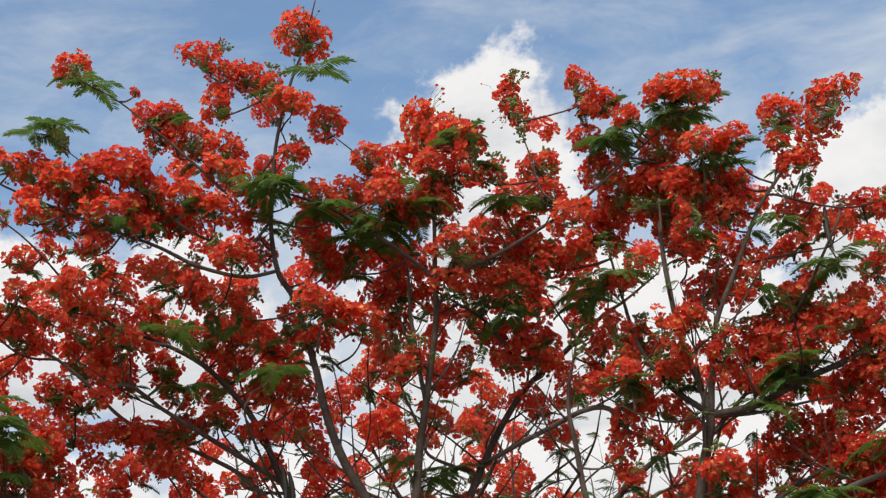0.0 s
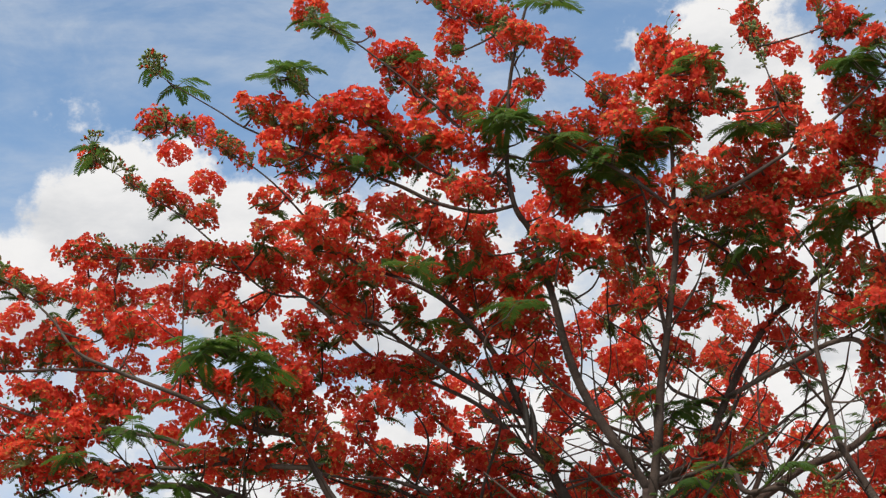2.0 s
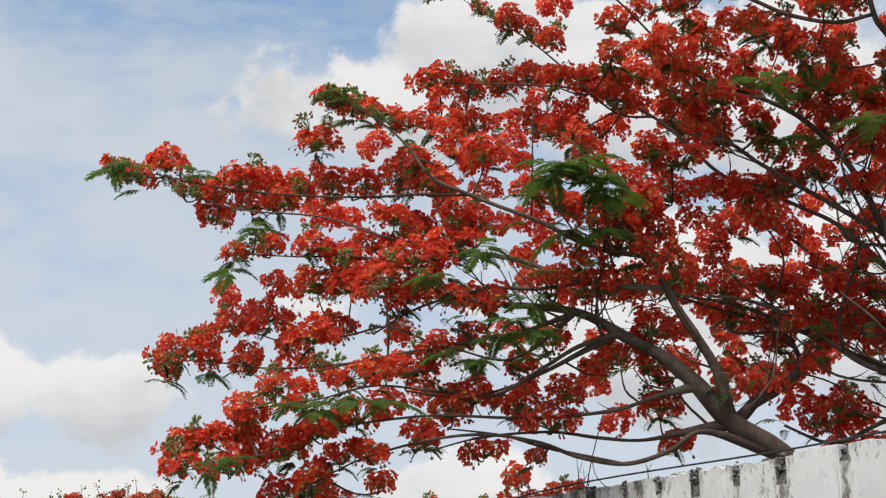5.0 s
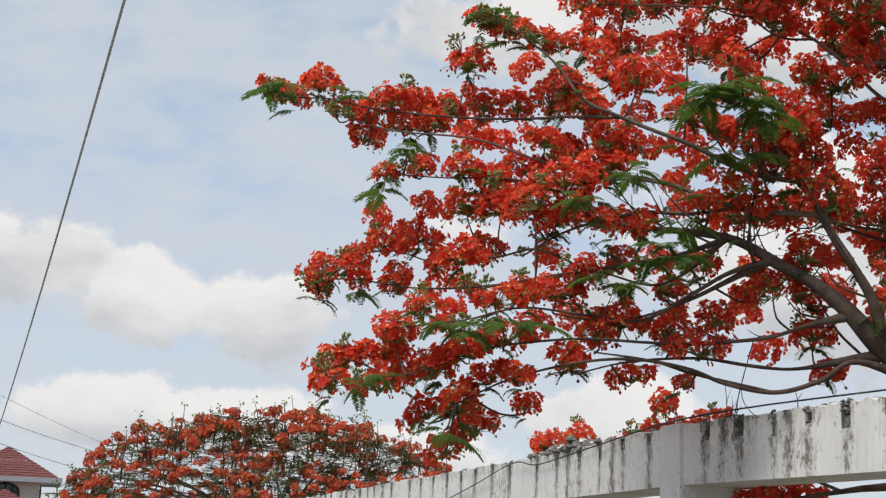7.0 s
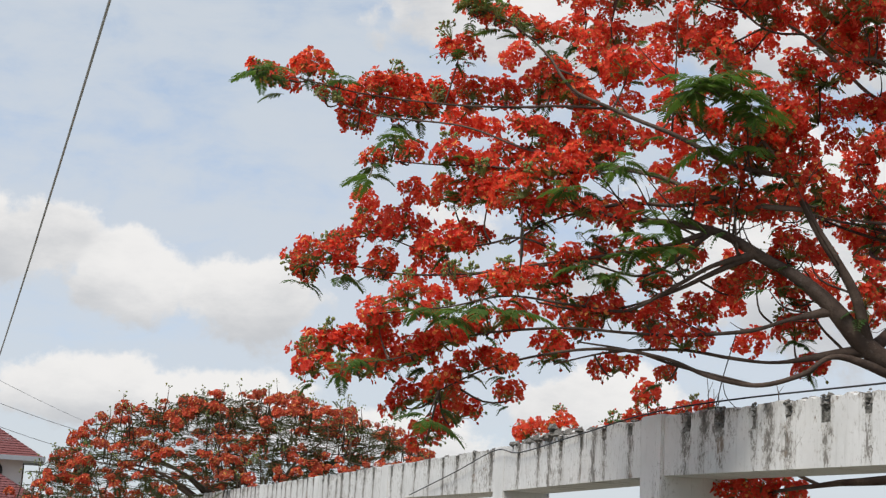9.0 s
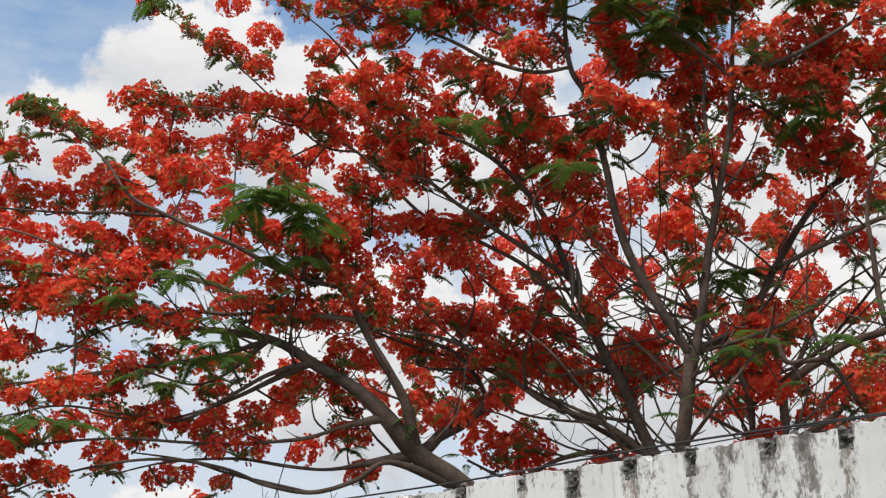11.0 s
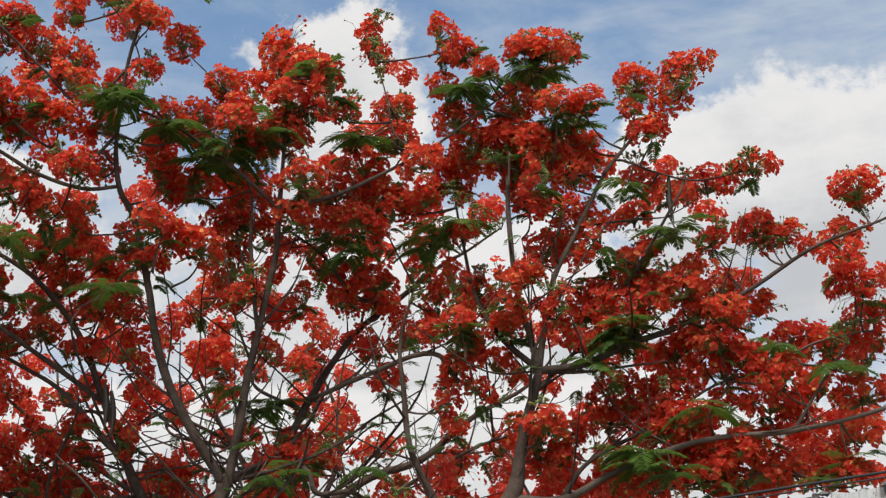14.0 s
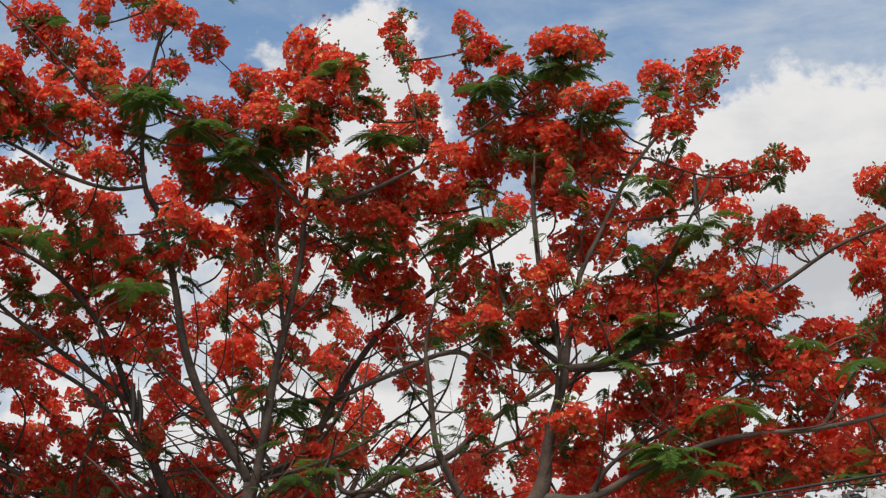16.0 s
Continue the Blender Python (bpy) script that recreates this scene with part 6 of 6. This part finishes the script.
def pod_mesh():
    """A long flat woody seed pod hanging from its stalk."""
    sh = Shape()
    for i in range(9):
        u = i / 8
        wide = 0.024 * math.sin(math.pi * min(1, 0.12 + 0.86 * u)) + 0.003
        x = 0.02 * math.sin(3 * u)
        for dx, dy in ((wide, 0), (0, 0.006), (-wide, 0), (0, -0.006)):
            sh.v.append(Vector((x + dx, dy, -0.42 * u))), sh.a.append(0)
    for i in range(8):
        for k in range(4):
            a, c = i * 4 + k, i * 4 + (k + 1) % 4
            sh.f.append((a, c, c + 4, a + 4)), sh.m.append(0)
    sh.tube([(Vector((0, 0, 0.12)), 0.004), (Vector((0, 0, -0.01)), 0.004)], 5)
    return sh.mesh("seed_pod", (POD,))


PODS = pod_mesh()
for x, y, z in [(2.68, 11.60, 6.60), (-6.00, 10.41, 4.35), (-2.20, 12.33, 5.08), (-2.25, 12.29, 5.14)]:
    tip = Vector((x, y, z + 0.1))
    owner = min(((q - tip).length, o) for o, line in PALM.items() for q in line)[1]
    part("seed_pod", PODS, bpy.data.objects[owner], "long dark brown seed pod", m=Matrix.Translation((x, y, z)) @ Matrix.Rotation(rnd.uniform(0, 3), 4, "Z"))

# ---- the far flame tree ----
far = tagged(new("flame_tree"), "distant round flame tree with orange-red flowers and green leaves", "tree")
FX, FY, FH, FW = -32.3, 38.0, 6.3, 8.0
far_rnd = random.Random(4)


def far_limbs():
    sh = Shape()
    sh.tube([(Vector((FX, FY, 0)), 0.32), (Vector((FX + .05, FY, 0.9)), 0.25), (Vector((FX, FY + .1, 1.7)), 0.22)], 12)
    part("trunk", sh.mesh("trunk", (BARK,)), far)
    for k in range(15):
        a = 2 * math.pi * k / 15 + far_rnd.uniform(-0.2, 0.2)
        reach = FW * far_rnd.uniform(0.35, 0.95)
        top = FH * (1 - 0.5 * (reach / FW) ** 2.4) * far_rnd.uniform(0.8, 0.9)
        end = Vector((FX + math.cos(a) * reach, FY + math.sin(a) * reach, top))
        mid = Vector((FX, FY, 1.6)).lerp(end, 0.5) + Vector((0, 0, 0.6))
        sh = Shape()
        line = [(Vector(q[:3]), q[3]) for q in curve_through([(FX, FY, 1.5, 0.13), (*mid, 0.055), (*end, 0.018)], 6)]
        sh.tube(line, 7)
        for _ in range(7):
            p0 = far_rnd.choice(line[5:])[0]
            d = Vector((far_rnd.gauss(0, 1), far_rnd.gauss(0, 1), far_rnd.uniform(-0.1, 0.35))).normalized() * far_rnd.uniform(0.6, 1.3)
            sh.tube([(p0, 0.022), (p0 + d * 0.5 - Vector((0, 0, .08)), 0.016), (p0 + d, 0.008)], 5)
        part("limb", sh.mesh("limb", (BARK,)), far)


def crown_height(x, y):
    q = min(1.0, math.hypot(x - FX, y - FY) / FW)
    return FH * (1 - 0.62 * q ** 2.6) + 0.5 * noise.noise(Vector((x * 0.55, y * 0.55, 0))) + 0.2 * noise.noise(Vector((x * 1.7, y * 1.7, 4)))


far_limbs()
leaves, shoots = Shape(), Shape()
for k in range(230):
    a, q = far_rnd.uniform(0, 6.283), math.sqrt(far_rnd.random())
    x, y = FX + math.cos(a) * q * FW, FY + math.sin(a) * q * FW
    top = Vector((x, y, crown_height(x, y) + far_rnd.uniform(0.1, 0.45)))
    root = top + Vector((far_rnd.uniform(-.4, .4), far_rnd.uniform(-.4, .4), -1.1))
    shoots.tube([(root, 0.02), (root.lerp(top, 0.6) + Vector((0.05, 0, 0)), 0.014), (top, 0.007)], 4)
    for _ in range(5):
        bud(shoots, top + Vector((far_rnd.uniform(-.12, .12), far_rnd.uniform(-.12, .12), far_rnd.uniform(-.12, .08))), Vector((far_rnd.gauss(0, 1), far_rnd.gauss(0, 1), 1)), far_rnd.uniform(0.02, 0.04), 1)
tagged(part("twig_growth", shoots.mesh("twig_growth", (BARK, STALK)), far), kind="stuff")
for k in range(1350):
    a, q = far_rnd.uniform(0, 6.283), math.sqrt(far_rnd.random())
    x, y = FX + math.cos(a) * q * FW, FY + math.sin(a) * q * FW
    z = crown_height(x, y) - far_rnd.expovariate(0.7) - 0.05
    if z < 1.3 or noise.noise(Vector((x, y, z)) * 0.55) < -0.32:
        continue
    c = Vector((x, y, z))
    for _ in range(5):
        d = Vector((far_rnd.gauss(0, 1), far_rnd.gauss(0, 1), far_rnd.uniform(-0.4, 0.5))).normalized()
        sd = d.cross(Vector((0, 0, 1))).normalized()
        for j in range(7):
            u = 0.08 + j * 0.06
            for e in (-1, 1):
                k0 = len(leaves.v)
                b0 = c + d * u - Vector((0, 0, 0.5 * u * u))
                for v in (b0, b0 + sd * e * 0.07 + d * 0.045, b0 + sd * e * 0.13 + d * 0.03 - Vector((0, 0, .02)), b0 + sd * e * 0.07 - d * 0.01):
                    leaves.v.append(v), leaves.a.append(0)
                leaves.f.append((k0, k0 + 1, k0 + 2, k0 + 3)), leaves.m.append(0)
tagged(part("leaves", leaves.mesh("leaves", (DUSKY,), False), far), kind="stuff")
far_back = []
for k in range(1500):
    a, q = far_rnd.uniform(0, 6.283), math.sqrt(far_rnd.random())
    x, y = FX + math.cos(a) * q * FW, FY + math.sin(a) * q * FW
    z = crown_height(x, y) - (far_rnd.expovariate(0.9) if far_rnd.random() < 0.65 else 0.0)
    if noise.noise(Vector((x, y, z)) * 0.75 + Vector((5, 0, 0))) < 0.0:
        continue
    if k > 130:
        far_back.append((x, y, z, far_rnd.uniform(0.22, 0.46)))
        continue
    part("flower_head", far_rnd.choice(DISTANT), far, m=Matrix.Translation((x, y, z)) @ Matrix.Rotation(far_rnd.uniform(0, 6.28), 4, "Z") @ Matrix.Scale(far_rnd.uniform(0.7, 1.3), 4))
joined_heads(far, far_back, HAZED, True)

# ---- house with a tower roof ----
HX, HY, HTURN = -69.2, 57.6, 50.0
house = tagged(new("house"), "white plastered tower house with red tiled pyramid roofs", "house")
house.matrix_world = pose(HX, HY, 0, 0, 0, HTURN)


def pyramid_roof(half, eave, apex, dx, dy):
    """A hipped roof of lapped tile courses with a gutter board."""
    sh = Shape()
    rows = 13
    for k in range(4):
        m = Matrix.Translation((dx, dy, 0)) @ Matrix.Rotation(math.pi / 2 * k, 4, "Z")
        for r in range(rows):
            u0, u1 = r / rows, (r + 1.15) / rows
            z0, z1 = eave + (apex - eave) * u0, min(apex, eave + (apex - eave) * u1)
            h0, h1 = half * (1 - u0), max(0.01, half * (1 - u1))
            n = max(2, int(h0 * 2 / 0.28))
            for i in range(n):
                a0, a1 = -1 + 2 * i / n, -1 + 2 * (i + 1) / n
                k0 = len(sh.v)
                for p in ((a0 * h0, -h0, z0 + 0.03), ((a0 + a1) / 2 * h0, -h0 - 0.02, z0 + 0.045), (a1 * h0, -h0, z0 + 0.03), (a1 * h1, -h1, z1), (a0 * h1, -h1, z1)):
                    sh.v.append(m @ Vector(p)), sh.a.append(0)
                sh.f.append((k0, k0 + 1, k0 + 2, k0 + 3, k0 + 4)), sh.m.append(0)
    roof = part("roof", sh.mesh("roof", (ROOF,), False), house)
    sh = Shape()
    for k in range(4):
        m = Matrix.Translation((dx, dy, 0)) @ Matrix.Rotation(math.pi / 2 * k, 4, "Z")
        sh.box((-half - 0.05, -half - 0.08, eave - 0.22), (half + 0.05, -half, eave + 0.05), 0, m)
    sh.box((-half + .02, -half + .02, eave - 0.10), (half - .02, half - .02, eave - 0.04), 0, Matrix.Translation((dx, dy, 0)))
    part("gutter", sh.mesh("gutter", (POLE,), False), roof, "grey eave board")


def arched_window(m):
    frame_sh, pane_sh = Shape(), Shape()
    prof = [(-0.75, 0.0), (-0.75, 1.0)] + [(-0.75 * math.cos(t), 1.0 + 0.45 * math.sin(t)) for t in [math.pi * k / 10 for k in range(11)]] + [(0.75, 0.0)]
    frame_sh.tube([(m @ Vector((x, -0.05, z)), 0.06) for x, z in prof], 6, 0)
    for x in (-0.375, 0, 0.375):
        frame_sh.tube([(m @ Vector((x, -0.05, 0)), 0.035), (m @ Vector((x, -0.05, 1.4)), 0.035)], 5, 0)
    for z in (0.35, 1.0):
        frame_sh.tube([(m @ Vector((-0.75, -0.05, z)), 0.035), (m @ Vector((0.75, -0.05, z)), 0.035)], 5, 0)
    k = len(pane_sh.v)
    for x, z in prof:
        pane_sh.v.append(m @ Vector((x, -0.012, z))), pane_sh.a.append(0)
    pane_sh.f.append(tuple(range(k, len(pane_sh.v)))), pane_sh.m.append(0)
    win = part("window", frame_sh.mesh("window", (METAL,)), house, "arched window with dark bars")
    part("pane", pane_sh.mesh("pane", (GLASS,), False), win)


sh = Shape()
sh.box((-1.9, -1.9, 0), (1.9, 1.9, 5.45))
part("wall", sh.mesh("wall", (PLASTER,), False), house)
pyramid_roof(3.0, 5.5, 7.4, 0, 0)
for k in range(4):
    arched_window(Matrix.Rotation(math.pi / 2 * k, 4, "Z") @ Matrix.Translation((0, -1.9, 3.75)))
sh = Shape()
sh.box((-2.6, -8.6, 0), (2.6, -1.95, 2.9))
part("wall", sh.mesh("wall", (PLASTER,), False), house)
pyramid_roof(3.2, 2.95, 4.75, 0, -5.2)

# ---- power pole, its insulators and wires ----
pole = tagged(new("power_pole"), "tall grey steel power pole with dark insulators", "pole")
PX, PY = -95.2, 75.5
sh = Shape()
sh.tube([(Vector((PX, PY, 0)), 0.34), (Vector((PX, PY, 14.2)), 0.2)], 14)
part("mast", sh.mesh("mast", (POLE,)), pole)
pdir = Vector((-7.07, 34.21, 0)).normalized()
for z in (12.15, 10.3, 8.4):
    for s, up in ((-1, 0.0), (1, 0.0), (-1, 0.45)):
        sh = Shape()
        d = pdir * s
        pts = []
        for k in range(15):
            u = k / 14
            pts.append((Vector((PX, PY, z + up)) + d * (0.25 + 1.55 * u) - Vector((0, 0, s * 0.32 * u)), 0.13 if k % 2 else 0.07))
        sh.tube(pts, 8)
        part("insulator", sh.mesh("insulator", (METAL,)), pole)


def cable(label, pts, r, category="cable", mat=CABLE):
    sh = Shape()
    sh.tube([(Vector(q), r) for q in curve_through(pts, 8)], 6)
    return tagged(part("cable", sh.mesh("cable", (mat,))), label, category)


def sagging(a, b, sag, n=8):
    a, b = Vector(a), Vector(b)
    return [tuple(a.lerp(b, k / n) - Vector((0, 0, sag * 4 * (k / n) * (1 - k / n)))) for k in range(n + 1)]


far_end = Vector((-102.3, 109.7, 0))
for z in (11.83, 9.98, 8.08):
    a = Vector((PX, PY, z)) + pdir * 1.8
    cable("thin grey power line far behind the trees", sagging(a, (far_end.x, far_end.y, z - 2.4), 0.6), 0.028, "power line", POLE)
    b = Vector((PX, PY, z + 0.3)) - pdir * 1.8
    cable("thin grey power line far behind the trees", sagging(b, b - pdir * 60 + Vector((0, 0, 3)), 0.6), 0.028, "power line", POLE)
cable("thin earth wire at the top of the power pole", sagging((PX, PY, 14.2), (far_end.x, far_end.y, 9.0), 0.6), 0.018, "power line", POLE)
cable("grey overhead service cable slanting down behind the house", sagging((-17.43, 16.47, 12.2), (-73.71, 59.86, 7.1), 0.6), 0.03, mat=POLE)

# ---- wires lying on and hanging along the wall ----
def on_wall(k, u, z, out=0.03):
    a, b = Vector((*POSTS[k], 0)), Vector((*POSTS[k + 1], 0))
    p = a.lerp(b, u)
    d = (b - a).normalized()
    f = Vector((d.y, -d.x, 0))
    f = f if f.dot(-a) > 0 else -f
    return tuple(p + f * out + Vector((0, 0, z)))


cable("black cable lying along the top of the white wall", [on_wall(0, 0.1, 3.01, -.1), on_wall(1, 0.1, 3.02, -.1), on_wall(1, 0.6, 3.02, -.1), on_wall(2, 0.05, 3.02, -.1), on_wall(2, 0.6, 3.05, -.1), on_wall(3, 0.1, 3.03, -.1), on_wall(3, 0.7, 3.06, -.1), on_wall(4, 0.0, 3.00, .05), on_wall(4, 0.4, 2.93, .05), on_wall(4, 0.8, 2.86, .05), on_wall(5, 0.0, 2.94, .07), on_wall(5, 0.3, 2.72, .06), on_wall(5, 0.7, 2.45, .05)], 0.0075)
cable("thin black wire beside the cable on the wall top", [on_wall(0, 0.1, 2.975, -.08), on_wall(1, 0.1, 2.985, -.08), on_wall(1, 0.6, 2.99, -.08), on_wall(1, 0.93, 2.985, -.06), on_wall(2, 0.3, 3.02, -.08), on_wall(2, 0.8, 3.0, -.08)], 0.0045)
cable("black cable hanging down the face of the wall", [on_wall(1, 0.93, 3.0, .0), on_wall(1, 0.935, 2.97, .035), on_wall(1, 0.933, 2.7, .035), on_wall(1, 0.924, 2.4, .035), on_wall(1, 0.905, 2.0, .05), on_wall(1, 0.90, 0.0, .05)], 0.010)
cable("thin loose wire dropping from a limb to the wall top", [(-4.69, 11.90, 3.60), (-4.86, 12.02, 3.22), (-4.99, 12.16, 2.93)], 0.005)
cable("thin loose wire trailing over the wall top", [(-4.86, 12.02, 3.22), (-4.83, 12.03, 3.08), (-4.71, 11.98, 2.96)], 0.004)


def dry_stems(places):
    """Dead weed stalks that stand on the wall top, each with a fork."""
    for x, y, tall in places:
        sh = Shape()
        root = Vector((x, y + 0.06, TOP - 0.02))
        tip = root + Vector((rnd.uniform(-.03, .03), 0, tall))
        sh.tube([(root, 0.005), (root.lerp(tip, 0.5) + Vector((0.01, 0, 0)), 0.004), (tip, 0.002)], 5)
        fork = root.lerp(tip, 0.45)
        sh.tube([(fork, 0.003), (fork + Vector((0.05, 0, tall * 0.35)), 0.002)], 4)
        tagged(part("dry_stem", sh.mesh("dry_stem", (BARK,))), "thin dead weed stalk rooted on the wall top", "weed", "dead stalks on the wall")


dry_stems([(-5.10, 12.22, 0.36), (-5.04, 12.17, 0.22), (-4.99, 12.14, 0.16), (-4.21, 11.60, 0.20)])
